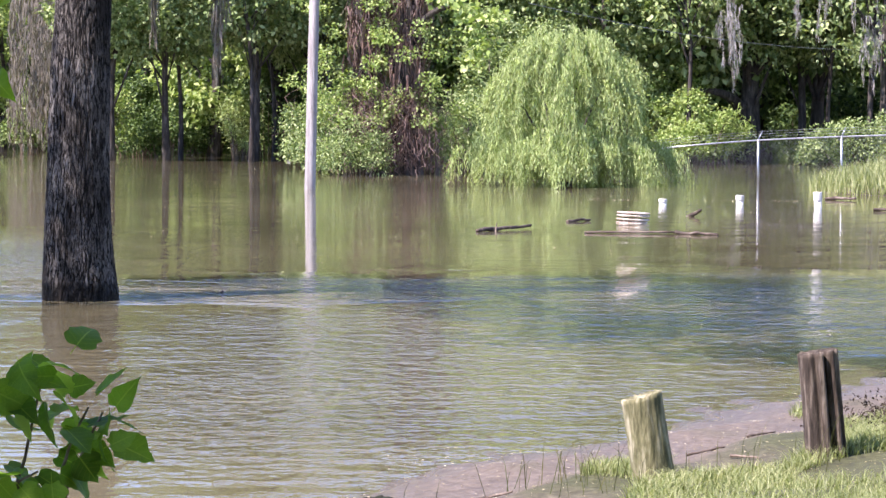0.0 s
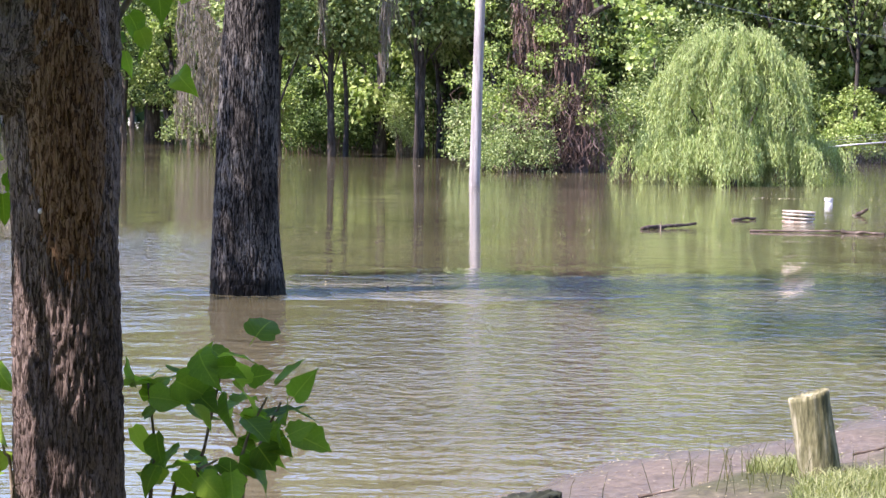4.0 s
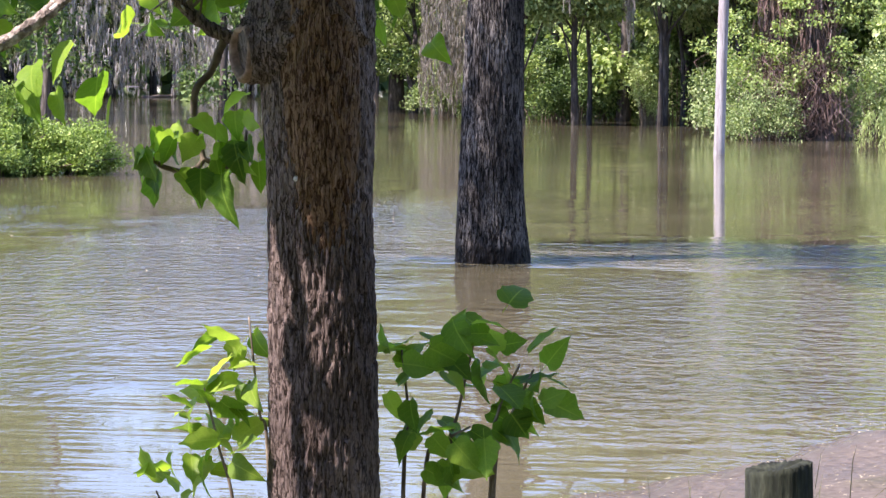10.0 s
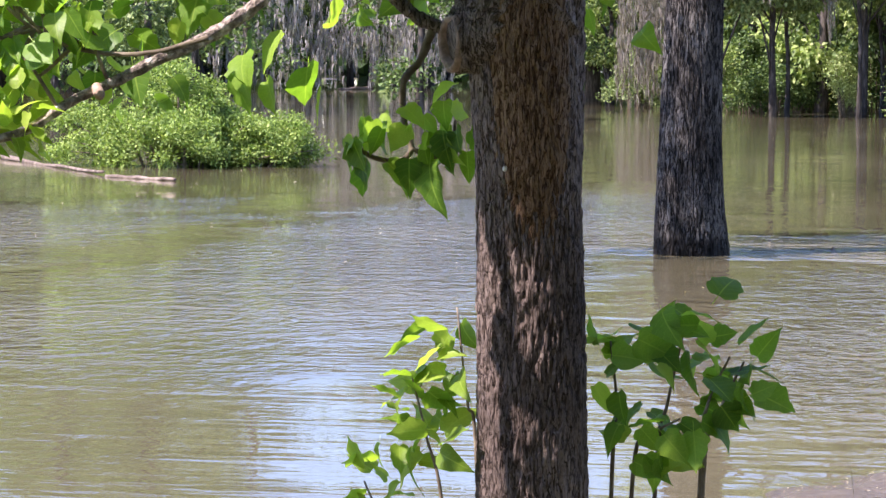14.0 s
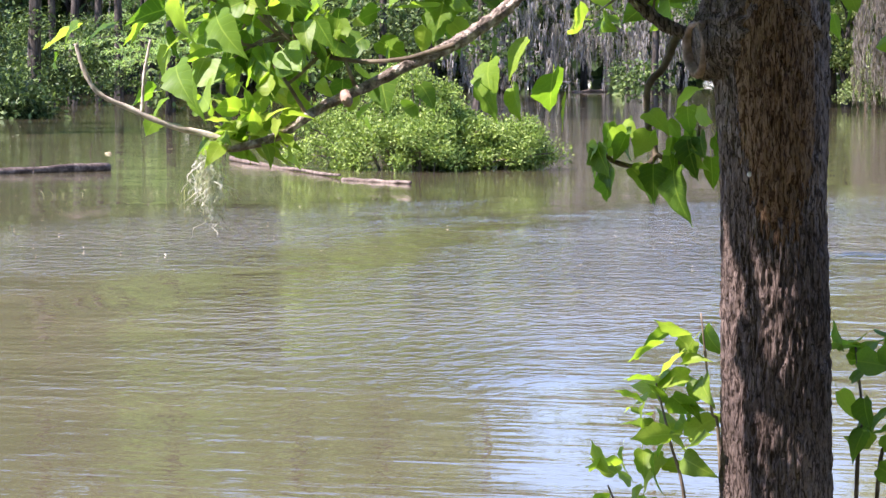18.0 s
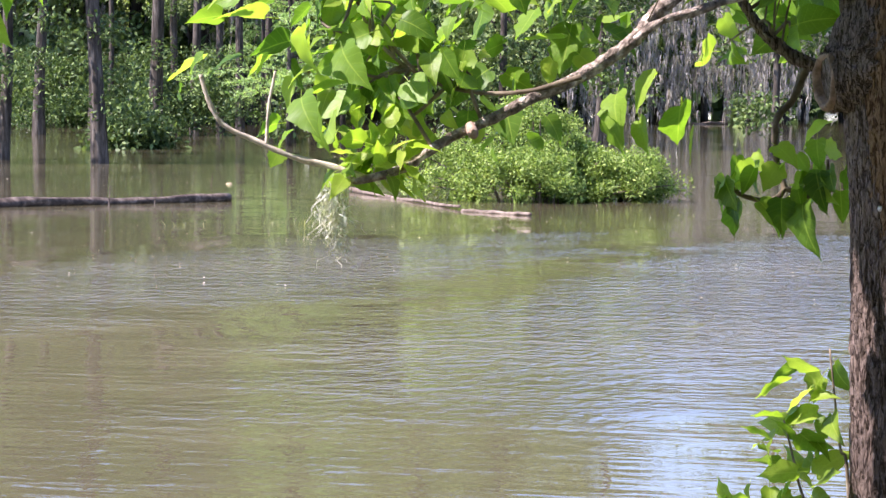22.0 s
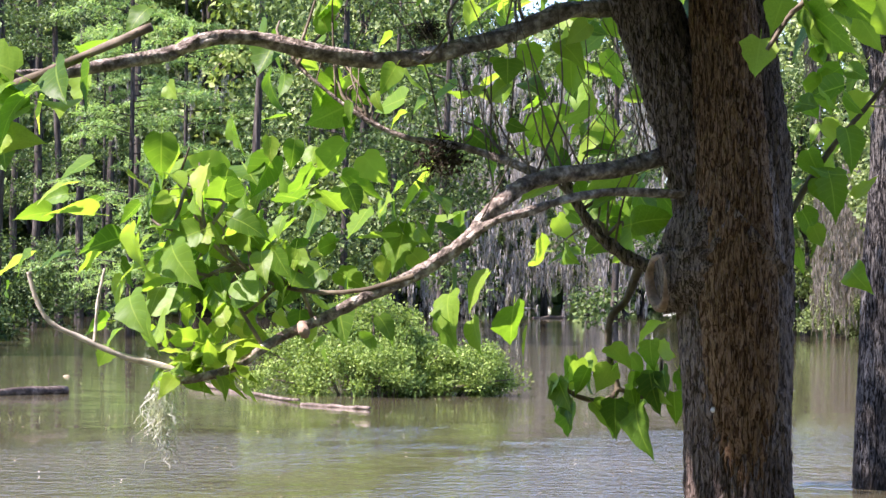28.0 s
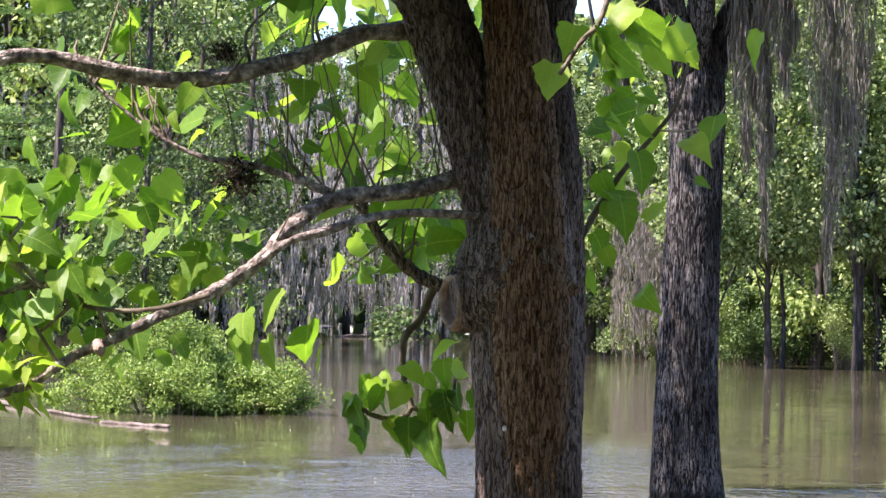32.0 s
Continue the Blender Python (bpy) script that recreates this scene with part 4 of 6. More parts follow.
vine_tree()
# the darkest bushes carry the shade of the hollows in their leaf colour
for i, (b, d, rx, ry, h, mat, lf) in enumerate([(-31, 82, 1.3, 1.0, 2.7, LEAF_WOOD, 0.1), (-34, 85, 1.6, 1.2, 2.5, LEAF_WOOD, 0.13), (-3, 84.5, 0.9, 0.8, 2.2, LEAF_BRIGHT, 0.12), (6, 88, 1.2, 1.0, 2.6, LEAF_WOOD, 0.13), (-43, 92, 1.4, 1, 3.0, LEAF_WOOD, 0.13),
                                              (-120, 109, 1.2, 1.2, 4.6, LEAF_BRIGHT, 0.16), (-97, 111, 2.2, 1.5, 3.0, LEAF_SHADED, 0.16), (-84, 113, 1.6, 1.3, 2.4, LEAF_SHADED, 0.16), (-72, 109, 0.75, 0.7, 2.6, LEAF_WILLOW, 0.12), (-62, 110, 1.8, 1.2, 5.0, LEAF_SHADED, 0.15),
                                              (-107, 113, 2.0, 1.5, 3.6, LEAF_SHADED, 0.16), (-146, 122, 1.5, 1.2, 3.0, LEAF_WOOD, 0.16), (88, 100, 1.8, 1.3, 2.8, LEAF_BRIGHT, 0.15),
                                              (129, 103, 2.2, 1.3, 2.0, LEAF_SHADED, 0.14), (146, 98, 2.0, 1.3, 2.2, LEAF_WOOD, 0.14), (170, 97, 2.4, 1.4, 3.0, LEAF_WOOD, 0.14), (96, 104, 1.6, 1.2, 2.6, LEAF_BRIGHT, 0.14), (70, 104, 3.0, 1.5, 7.0, LEAF_BRIGHT, 0.17),
                                              (20, 100, 3.0, 1.5, 7.0, LEAF_WOOD, 0.17), (-135, 135, 2.2, 1.5, 4.0, LEAF_BRIGHT, 0.17), (-51, 108, 1.6, 1.2, 2.2, LEAF_SHADED, 0.15)]):
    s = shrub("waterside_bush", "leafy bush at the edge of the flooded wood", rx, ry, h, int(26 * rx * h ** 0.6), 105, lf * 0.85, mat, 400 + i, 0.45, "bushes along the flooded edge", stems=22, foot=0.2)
    s.matrix_basis = Matrix.Translation(polar(b, d))

pole = thing("utility_pole", "pale weathered wooden utility pole standing in water", "pole", Matrix.Translation(polar(-47.3, 68.3)))
part("shaft", mesh_of("shaft", *tube([(0, 0, -0.6, 0.135), (0.1, 0, 4, 0.122), (0.23, 0, 8.5, 0.10)], 20, 30), POLE_WOOD, True), pole)
part("pole_cap", mesh_of("pole_cap", *tube([(0.23, 0, 8.48, 0.108), (0.23, 0, 8.53, 0.104)], 20, 3), GALV, True), pole, "flat grey metal cap")

# slack cable between the trees behind the fence
a, c = polar(30, 82, 5.0), polar(150, 99, 4.0)
line = [(*(a * (1 - f) + c * f - Vector((0, 0, 1.2 * f * (1 - f)))), 0.008) for f in (0, 0.25, 0.5, 0.75, 1)]
thing("cable", "thin slack cable strung between the flooded trees", "cable", data=tubes_mesh("cable", [line], GALV, 6, 40))

# big dark tree behind the fence, with moss
bt = woodland_tree("spreading_tree", "large dark-trunked spreading tree behind the fence", 14, 6.0, 0.42, 130, 80, 0.22, LEAF_WOOD, BARK_FAR, 98, 0.28, 0.9)
bt.matrix_basis = Matrix.Translation(polar(107.5, 105))
bt2 = copy_thing(bt, Matrix.Translation(polar(157, 100)) @ Matrix.Rotation(2.2, 4, "Z"))
part("low_limb", tubes_mesh("low_limb", [[(-0.2, 0, 1.9, 0.25), (-1.0, -1.0, 2.5, 0.16), (-2.3, -1.6, 2.7, 0.06)], [(0, 0, 3.5, 0.2), (-1.6, -1.2, 4.8, 0.12), (-3.0, -1.4, 5.0, 0.05)]], BARK_FAR, 8, 12), bt)
rows = []
for _ in range(34):
    p = polar(rm.choice([100.0, 122.0, 131.0, 146.0]) + rm.normal() * 3.0, rm.uniform(94, 98))
    rows.append((p.x, p.y, rm.uniform(4.5, 9.0), rm.uniform(0.8, 2.2), rm.uniform(0.08, 0.16)))
beards("grey moss hanging from the spreading tree", rows, 90, 0.014, 560, 0.3)

# ---------------------------------------------------------------- fence
fence = thing("chain_link_fence", "galvanised chain-link fence with barbed wire, half flooded", "fence")
RAIL = [polar(70, 78, 0.8), polar(83, 77, 0.95), polar(110.8, 77, 1.13), polar(139.8, 77, 1.24), polar(169, 77, 1.32), polar(200, 77, 1.36)]
for p in RAIL[2:]:
    post = part("post", mesh_of("post", *tube([(p.x, p.y, -0.5, 0.034), (p.x, p.y, p.z + 0.03, 0.034)], 10, 2), GALV, True), fence)
    part("barb_arm", mesh_of("barb_arm", *tube([(p.x, p.y, p.z + 0.02, 0.02), (p.x + 0.13, p.y + 0.1, p.z + 0.26, 0.014)], 6, 2), GALV, True), post)
part("top_rail", mesh_of("top_rail", *tube([(*p, 0.026) for p in RAIL], 8, 40), GALV, True), fence)
for k in (0.1, 0.17, 0.24):
    part("barbed_wire", mesh_of("barbed_wire", *tube([(p.x + 0.05 * k / 0.1, p.y + 0.04 * k / 0.1, p.z + k, 0.004) for p in RAIL], 4, 40), GALV, True), fence)
wires = []
L0, L1 = RAIL[0], RAIL[-1]
run = (L1 - L0).length
for i in range(int(run / 0.085)):
    for s in (-1, 1):
        u0 = i * 0.085
        u1 = u0 + s * 1.5
        a = L0.lerp(L1, u0 / run)
        zt = np.interp(u0, np.linspace(0, run, len(RAIL)), [p.z for p in RAIL])
        c = L0.lerp(L1, u1 / run)
        wires.append([(a.x, a.y + 0.02 * s, zt, 0.0022), (c.x, c.y + 0.02 * s, zt - 1.5, 0.0022)])
part("mesh", mesh_of("mesh", *join([tube(w, 3, 2, caps=False) for w in wires]), GALV), fence)

# ---------------------------------------------------------------- pipes, ribbed tank and drift in the water
def pipe(b, d, top, r, tilt):
    t = thing("standpipe", "white plastic standpipe with a cap rising from the water", "pipe", Matrix.Translation(polar(b, d)) @ Matrix.Rotation(tilt, 4, "Y"), "white standpipes")
    part("tube", mesh_of("tube", *tube([(0, 0, -0.5, r), (0, 0, top * 0.6, r)], 24, 4), PVC, True), t)
    z = top
    part("cap", mesh_of("cap", *tube([(0, 0, z * 0.45, r * 1.1), (0, 0, z * 0.5, r * 1.14), (0, 0, z * 0.94, r * 1.14), (0, 0, z, r * 1.02)], 24, 14), PVC, True), t)
    return t


pipe(77.5, 58.3, 0.13, 0.078, 0.0)
pipe(104.5, 58.8, 0.2, 0.078, 0.02)
pipe(131.8, 57.4, 0.32, 0.078, -0.02)
tank = thing("ribbed_tank_riser", "cream ribbed plastic tank riser poking out of the water", "tank riser", Matrix.Translation(polar(67, 49.3, -0.02)) @ Matrix.Rotation(0.045, 4, "Y"))
part("wall", mesh_of("wall", *tube([(0, 0, -0.3, 0.25), (0, 0, 0.1, 0.25)], 36, 4), PVC_DIRT, True), tank)
for z in (0.015, 0.08, 0.145):
    part("rib", mesh_of("rib", *tube([(0, 0, z - 0.02, 0.255), (0, 0, z - 0.012, 0.285), (0, 0, z + 0.012, 0.285), (0, 0, z + 0.02, 0.255)], 36, 12), PVC_DIRT, True), tank)
part("lid", mesh_of("lid", *tube([(0, 0, 0.175, 0.275), (0, 0, 0.19, 0.29), (0, 0, 0.205, 0.27), (0, 0, 0.21, 0.1)], 36, 10), PVC_DIRT, True), tank)

log("short knotty branch afloat with a broken fork", polar(12, 45.3, 0.03), polar(31, 46.5, 0.05), 0.035, LOG_WOOD, 86)
log("broken twig standing from a floating branch", polar(18.5, 45.6, -0.05), polar(18.9, 45.7, 0.13), 0.012, PALE_LOG, 87, name="floating_twig")
log("small brown bark piece afloat", polar(44, 49.3, 0.02), polar(52, 49.9, 0.03), 0.03, LOG_WOOD, 88, name="floating_bark")
log("long thin dark pole afloat", polar(50, 45.0, 0.015), polar(83, 45.0, 0.03), 0.02, LOG_WOOD, 89)
log("brown bark slab afloat at the end of a pole", polar(82, 44.9, 0.02), polar(97, 44.6, 0.015), 0.03, LOG_WOOD, 90, name="floating_bark")
log("stub of a sunken branch poking from the water", polar(86, 52.5, -0.03), polar(91, 52.3, 0.12), 0.04, LOG_WOOD, 91, name="sunken_branch")
log("weathered timber plank stranded at the grassy rise", polar(134.5, 62.5, 0.05), polar(145, 62.0, 0.05), 0.04, LOG_WOOD, 92, name="stranded_timber")
log("weathered timber plank stranded at the grassy rise", polar(151, 56, 0.02), polar(166, 56, 0.03), 0.03, LOG_WOOD, 93, name="stranded_timber")
log("thin dark stick upright in the water beside the log", polar(-457.5, 51.2, -0.1), polar(-457.0, 51.2, 0.36), 0.012, LOG_WOOD, 95, name="upright_stick", group="sticks by the floating log")
log("thin dark stick upright in the water beside the log", polar(-441.5, 52.0, -0.1), polar(-441.0, 52.0, 0.22), 0.01, LOG_WOOD, 96, name="upright_stick", group="sticks by the floating log")
log("thin leaning stick poking from the water", polar(-421.5, 62.5, -0.1), polar(-420.5, 62.5, 0.3), 0.01, LOG_WOOD, 97, name="upright_stick", group="sticks by the floating log")
log("small pale lump of drift foam afloat", polar(-415.6, 63.8, -0.01), polar(-414.0, 63.8, 0.015), 0.034, FLECK, 98, name="floating_lump")
log("dark knob of wood poking from the water", polar(-78.5, 30.3, -0.05), polar(-77.8, 30.3, 0.035), 0.02, LOG_WOOD, 94, name="sunken_stick")

# ---------------------------------------------------------------- furrowed tree in the water
def big_tree():
    x, y = -3.735, 29.15
    t = thing("furrowed_tree", "large grey tree with deeply furrowed bark standing in water", "tree", Matrix.Translation((x, y, 0)))

    def furrow(a, z, i):
        c, s = math.cos(a), math.sin(a)
        w = 0.6 * noise.noise(Vector((c * 2, s * 2, z * 3)))
        n1 = noise.noise(Vector((c * 8.5 + w, s * 8.5 + w, z * 3.2)))
        n2 = noise.noise(Vector((c * 14 - w, s * 14, z * 8 + 7)))
        crack = max(math.exp(-(n1 / 0.15) ** 2), 0.5 * math.exp(-(n2 / 0.12) ** 2))
        return 1.02 - 0.045 * crack + 0.015 * n2 + 0.03 * noise.noise(Vector((c * 1.2, s * 1.2, z * 0.7)))

    sp = [(0.02, 0, -0.6, 0.44), (0.0, 0, 0.0, 0.395), (-0.02, 0, 0.5, 0.355), (-0.02, 0, 1.3, 0.318), (0.0, 0, 2.4, 0.298), (0.05, 0, 3.4, 0.275), (0.05, 0, 4.3, 0.29), (0.04, 0, 4.8, 0.22)]
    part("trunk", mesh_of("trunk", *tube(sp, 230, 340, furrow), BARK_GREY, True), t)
    L = [[(0.0, 0, 4.2, 0.2), (-0.3, 0, 4.9, 0.16), (-0.9, 0.2, 6.2, 0.13), (-1.8, 0.3, 8.5, 0.08)],
         [(0.08, 0, 4.2, 0.2), (0.35, 0, 4.95, 0.16), (1.1, -0.3, 6.0, 0.13), (2.8, -0.5, 7.2, 0.08), (4.2, -0.6, 7.3, 0.04)],
         [(0.05, 0, 4.4, 0.16), (0.1, 0.4, 6.5, 0.13), (0.3, 0.8, 9.5, 0.06)],
         # the next three limbs reach out to the unseen boughs that cast shade
         [(0.05, -0.1, 4.4, 0.14), (0.4, -1.2, 7.4, 0.11), (1.0, -3.6, 8.8, 0.08), (1.6, -7.5, 9.2, 0.03)],
         [(0.0, -0.1, 4.4, 0.14), (-0.6, -1.4, 7.2, 0.1), (-1.1, -4.0, 8.7, 0.07), (-0.8, -7.3, 9.2, 0.03)],
         [(0.0, 0, 4.3, 0.15), (-1.2, -0.6, 6.4, 0.11), (-3.2, -1.8, 7.9, 0.08), (-5.4, -2.8, 8.9, 0.03)],
         [(0.2, 0, 4.5, 0.08), (1.2, 0.4, 5.6, 0.06), (2.4, 0.6, 5.9, 0.03)]]
    for p in L:
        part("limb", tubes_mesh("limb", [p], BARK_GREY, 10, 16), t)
    rg = np.random.default_rng(111)
    over_trunk = [[-1.8, 0.3, 8.5], [-1.2, 0.2, 7.2], [4.2, -0.6, 7.4], [3.2, -0.5, 7.6], [2.2, -0.3, 7.2], [0.3, 0.8, 9.5], [0.2, 0.5, 8], [1.4, 0.3, 9], [-2.6, 0.2, 7.8], [-0.8, -1.0, 7.6], [2.9, 1.0, 8.4], [-0.5, 1.5, 9.0], [-3.2, 1.2, 8.6], [1.6, -1.6, 8.2], [5.5, -0.5, 8.4], [6.5, 0.8, 8.8], [4.6, 1.5, 9.2], [-4.5, 0.6, 8.6], [7.6, 0.2, 8.2]]
    # unseen clumps; front and side boughs are added to shade the water and trunk
    front_shade_boughs = [[0.6, -2.6, 8.6], [1.7, -3.4, 9.0], [0.9, -4.6, 9.0], [2.4, -5.2, 9.3], [1.5, -6.2, 9.2], [2.6, -7.2, 9.4], [1.2, -7.8, 9.2], [2.8, -3.6, 9.6], [3.2, -6.0, 9.8], [3.6, -1.2, 9.6], [-1.2, -4.5, 9.0], [-0.6, -5.5, 9.2], [-0.3, -6.6, 9.1], [-1.6, -3.2, 8.9], [-1.0, -7.4, 9.3], [0.2, -5.8, 9.0], [-2.2, -2.2, 8.8], [0.8, -8.8, 9.3], [1.8, -9.4, 9.5], [0.2, -9.0, 9.4], [2.6, -8.6, 9.5], [1.2, -10.0, 9.6]]
    side_shade_bough = [[-5.7, -2.7, 9.2], [-5.4, -2.3, 8.5]]
    cl = np.array(over_trunk + front_shade_boughs + side_shade_bough)
    cl[:, 1] -= 1.0
    p, off = cloud(rg, cl, 620, 1.3)
    part("crown", mesh_np("crown", *cards(rg, p, 0.15, 0.6, axis=off - np.array([0, 0, 0.4])), LEAF_WOOD), t)
    # beards of moss from its limbs
    spots = [(0.9, 5.9, 1.5, 0.16), (1.35, 6.3, 3.5, 0.3), (1.6, 6.4, 2.9, 0.22), (2.15, 6.7, 3.3, 0.14), (2.5, 6.9, 3.2, 0.16), (0.55, 5.6, 2.0, 0.12), (-0.75, 5.9, 2.2, 0.12), (1.4, 6.2, 3.8, 0.1), (2.9, 7.0, 2.4, 0.3), (3.6, 7.1, 2.2, 0.3), (0.75, 5.7, 2.9, 0.07)]
    for k, (dx, z0, ln, w) in enumerate(spots):
        beards("long grey beard of moss hanging from a limb", [(x + dx, y - 0.3, z0, ln, w), (x + dx + 0.5 * w, y - 0.1, z0, ln * 0.7, w * 0.8)], 700, 0.009, 140 + k, 0.25, MOSS_SHADED)


big_tree()


# ---------------------------------------------------------------- broad-leaved tree on the bank
BLADE_Y = [0.0, 0.03, 0.08, 0.16, 0.26, 0.38, 0.5, 0.6, 0.69, 0.77, 0.84, 0.92, 1.0]
BLADE_UV = [((s + 1) / 2, y) for y in BLADE_Y for s in (-1, -0.5, 0, 0.5, 1)] + [(0.5, 0)] * 4


def leaf_mesh(seed, mat, long=1.0, wide=0.78):
    """A heart-shaped leaf with a drawn-out tip, folded at the midrib and curled; its stalk starts at the origin, the tip points along +y."""
    rg = np.random.default_rng(seed)
    ys = BLADE_Y
    lob = 0.1 if seed % 3 == 0 else 0.03
    ws = [max(0.0, 0.52 * math.sin(math.pi * min(1, 0.02 + v) ** 0.56) ** 0.75 * (1 - 0.75 * v ** 4) * (1 + lob * math.sin(v * 21 + seed))) if v < 1 else 0.0 for v in ys]
    fold, curl, twist = rg.uniform(0.08, 0.36), rg.uniform(-0.2, 0.6), rg.normal() * 0.35
    wave = rg.uniform(0.015, 0.035)
    verts, faces = [], []
    for i, (v, w) in enumerate(zip(ys, ws)):
        wob, skew = 1 + rg.normal() * 0.03, rg.normal() * 0.03
        y, z = v * long, -curl * v * v * long
        for s in (-1, -0.5, 0, 0.5, 1):
            x = s * w * wide * (wob + s * skew)
            lobe = -0.06 * (1 - v * 8) * abs(s) if v < 0.12 else 0
            verts.append((x, y + 0.28 * long + lobe, z + abs(x) * fold + x * twist * v + wave * abs(s) * math.sin(15 * v + 2.5 * s + seed)))
        if i:
            a, b = 5 * (i - 1), 5 * i
            faces += [(a + k, a + k + 1, b + k + 1, b + k) for k in range(4)]
    o = len(verts)
    verts += [(-0.008, 0, 0), (0.008, 0, 0), (0.008, 0.3 * long, 0), (-0.008, 0.3 * long, 0)]
    faces.append((o, o + 1, o + 2, o + 3))
    me = mesh_of("leaf", verts, faces, mat, True)
    lay_uv(me, BLADE_UV)
    return me


LEAVES = [leaf_mesh(s, LEAF_NEAR, 1.0, w) for s, w in ((1, 0.72), (2, 0.82), (3, 0.76), (4, 0.78), (5, 0.7), (9, 0.82), (10, 0.62), (12, 0.78))]
YOUNG = [leaf_mesh(s, LEAF_YOUNG, 1.0, w) for s, w in ((6, 0.6), (7, 0.55), (8, 0.66))]
rl = np.random.default_rng(17)


def in_gap(p):
    """A gap in the foliage, through which the sun reaches the lower trunk."""
    dx, dy = math.sin(_b), math.cos(_b)
    along = (p[0] + 1.14) * dx + (p[1] - 5.8) * dy
    across = (p[0] + 1.14) * dy - (p[1] - 5.8) * dx
    foot = p[2] - 0.05 - along * math.tan(_h)
    return along > 0.16 and abs(across) < 0.16 and 0.8 < foot < 1.56


E1 = Vector((math.cos(_b), -math.sin(_b), 0))
E2 = E1.cross(Vector((math.sin(_b) * math.cos(_h), math.cos(_b) * math.cos(_h), math.sin(_h))))
TAKEN = []


def over_tip(c):
    """A gap in the foliage, through which the sun reaches the drooping branch's tip."""
    v = Vector(c) - Vector((-2.1, 5.05, 1.88))
    return v.z > 0.09 and math.hypot(v.dot(E1), v.dot(E2)) < 0.15


def in_light(c, size):
    """Leaves spread so that few stand in another's shade."""
    u, v = c.dot(E1), c.dot(E2)
    if any((u - a) ** 2 + (v - b) ** 2 < (0.55 * size) ** 2 for a, b in TAKEN):
        return False
    TAKEN.append((u, v))
    return True


def before_branch(c):
    """Leaves grow from the upper and water side of the long branches, none on their bank side."""
    for line in BARE_SIDE:
        k = np.argmin((line[:, 0] - c[0]) ** 2 + (line[:, 2] - c[2]) ** 2)
        if abs(line[k, 2] - c[2]) < 0.065 and abs(line[k, 0] - c[0]) < 0.065 and c[1] < line[k, 1] + 0.05:
            return True
    return False


BARE_SIDE = []


def hang_leaf(parent, p, size, down=1.0, meshes=None, out=(0, 0, 0), gap=True, spare=0.0):
    """One leaf whose stalk starts at p and whose tip droops."""
    meshes = meshes or LEAVES
    d = Vector(rl.normal(size=3) * 0.8) + Vector((0, 0, -down)) + Vector(out)
    d.normalize()
    face = Vector((-0.5 + rl.normal() * 0.7, -0.5 + rl.normal() * 0.6, 0.85 + rl.normal() * 0.5))
    z = (face - d * face.dot(d)).normalized()
    x = d.cross(z)
    c = Vector(p) + d * size * 0.6
    if gap and (in_gap(c) or before_branch(c) or (not in_light(c, size) and rl.uniform() < spare)):
        return None
    m = Matrix((x, d, z)).transposed().to_4x4()
    m.translation = Vector(p)
    me = meshes[int(rl.integers(len(meshes)))]
    if gap and over_tip(c):
        return None
    return part("leaf", me, parent, at=m @ Matrix.Scale(size * 1.02, 4))


NEAR = thing("broadleaf_bank_tree", "multi-stemmed tree with ridged brown bark and heart-shaped leaves", "tree")


def ridges(amount, fx, fz, seed):
    """Bark relief: long plates parted by narrow winding cracks."""
    def f(a, z, i):
        c, s = math.cos(a), math.sin(a)
        w = 0.5 * noise.noise(Vector((c * 2, s * 2, z * 9 + seed)))
        n1 = noise.noise(Vector((c * fx + w, s * fx + w, z * fz + seed)))
        n2 = noise.noise(Vector((c * fx * 2.3, s * fx * 2.3, z * fz * 3.2 + seed)))
        crack = math.exp(-(n1 / 0.13) ** 2)
        return 1 + amount * (0.35 - 1.1 * crack) + amount * 0.9 * n2 + 0.05 * noise.noise(Vector((c, s, z * 2.5 + seed)))
    return f


part("trunk", mesh_of("trunk", *tube([(-1.12, 5.80, 0.15, 0.17), (-1.125, 5.80, 0.4, 0.135), (-1.132, 5.80, 0.9, 0.118), (-1.142, 5.80, 1.4, 0.112), (-1.146, 5.80, 1.75, 0.108), (-1.160, 5.81, 1.98, 0.112), (-1.168, 5.81, 2.15, 0.104), (-1.165, 5.82, 2.3, 0.08)], 200, 380, ridges(0.055, 9, 13, 1)), BARK_BROWN, True), NEAR)
part("stem", mesh_of("stem", *tube([(-1.165, 5.80, 1.95, 0.085), (-1.192, 5.80, 2.15, 0.082), (-1.225, 5.80, 2.28, 0.077), (-1.272, 5.79, 2.42, 0.072), (-1.332, 5.78, 2.58, 0.069), (-1.40, 5.76, 2.75, 0.066), (-1.7, 5.7, 3.4, 0.05), (-2.0, 5.6, 4.2, 0.02)], 110, 240, ridges(0.1, 6.5, 14, 3)), BARK_BROWN, True), NEAR)
part("stem", mesh_of("stem", *tube([(-1.13, 5.77, 1.55, 0.07), (-1.135, 5.745, 1.9, 0.078), (-1.142, 5.735, 2.15, 0.074), (-1.160, 5.74, 2.4, 0.068), (-1.18, 5.74, 2.66, 0.066), (-1.25, 5.7, 3.2, 0.05), (-1.3, 5.6, 4.3, 0.02)], 110, 240, ridges(0.1, 6.5, 14, 5)), BARK_RED, True), NEAR)
part("stem", mesh_of("stem", *tube([(-1.11, 5.86, 1.6, 0.055), (-1.11, 5.89, 1.95, 0.062), (-1.118, 5.9, 2.3, 0.058), (-1.13, 5.91, 2.66, 0.052), (-0.95, 6.0, 3.4, 0.045), (-0.8, 6.1, 4.4, 0.02)], 90, 200, ridges(0.1, 6, 14, 7)), BARK_BROWN, True), NEAR)
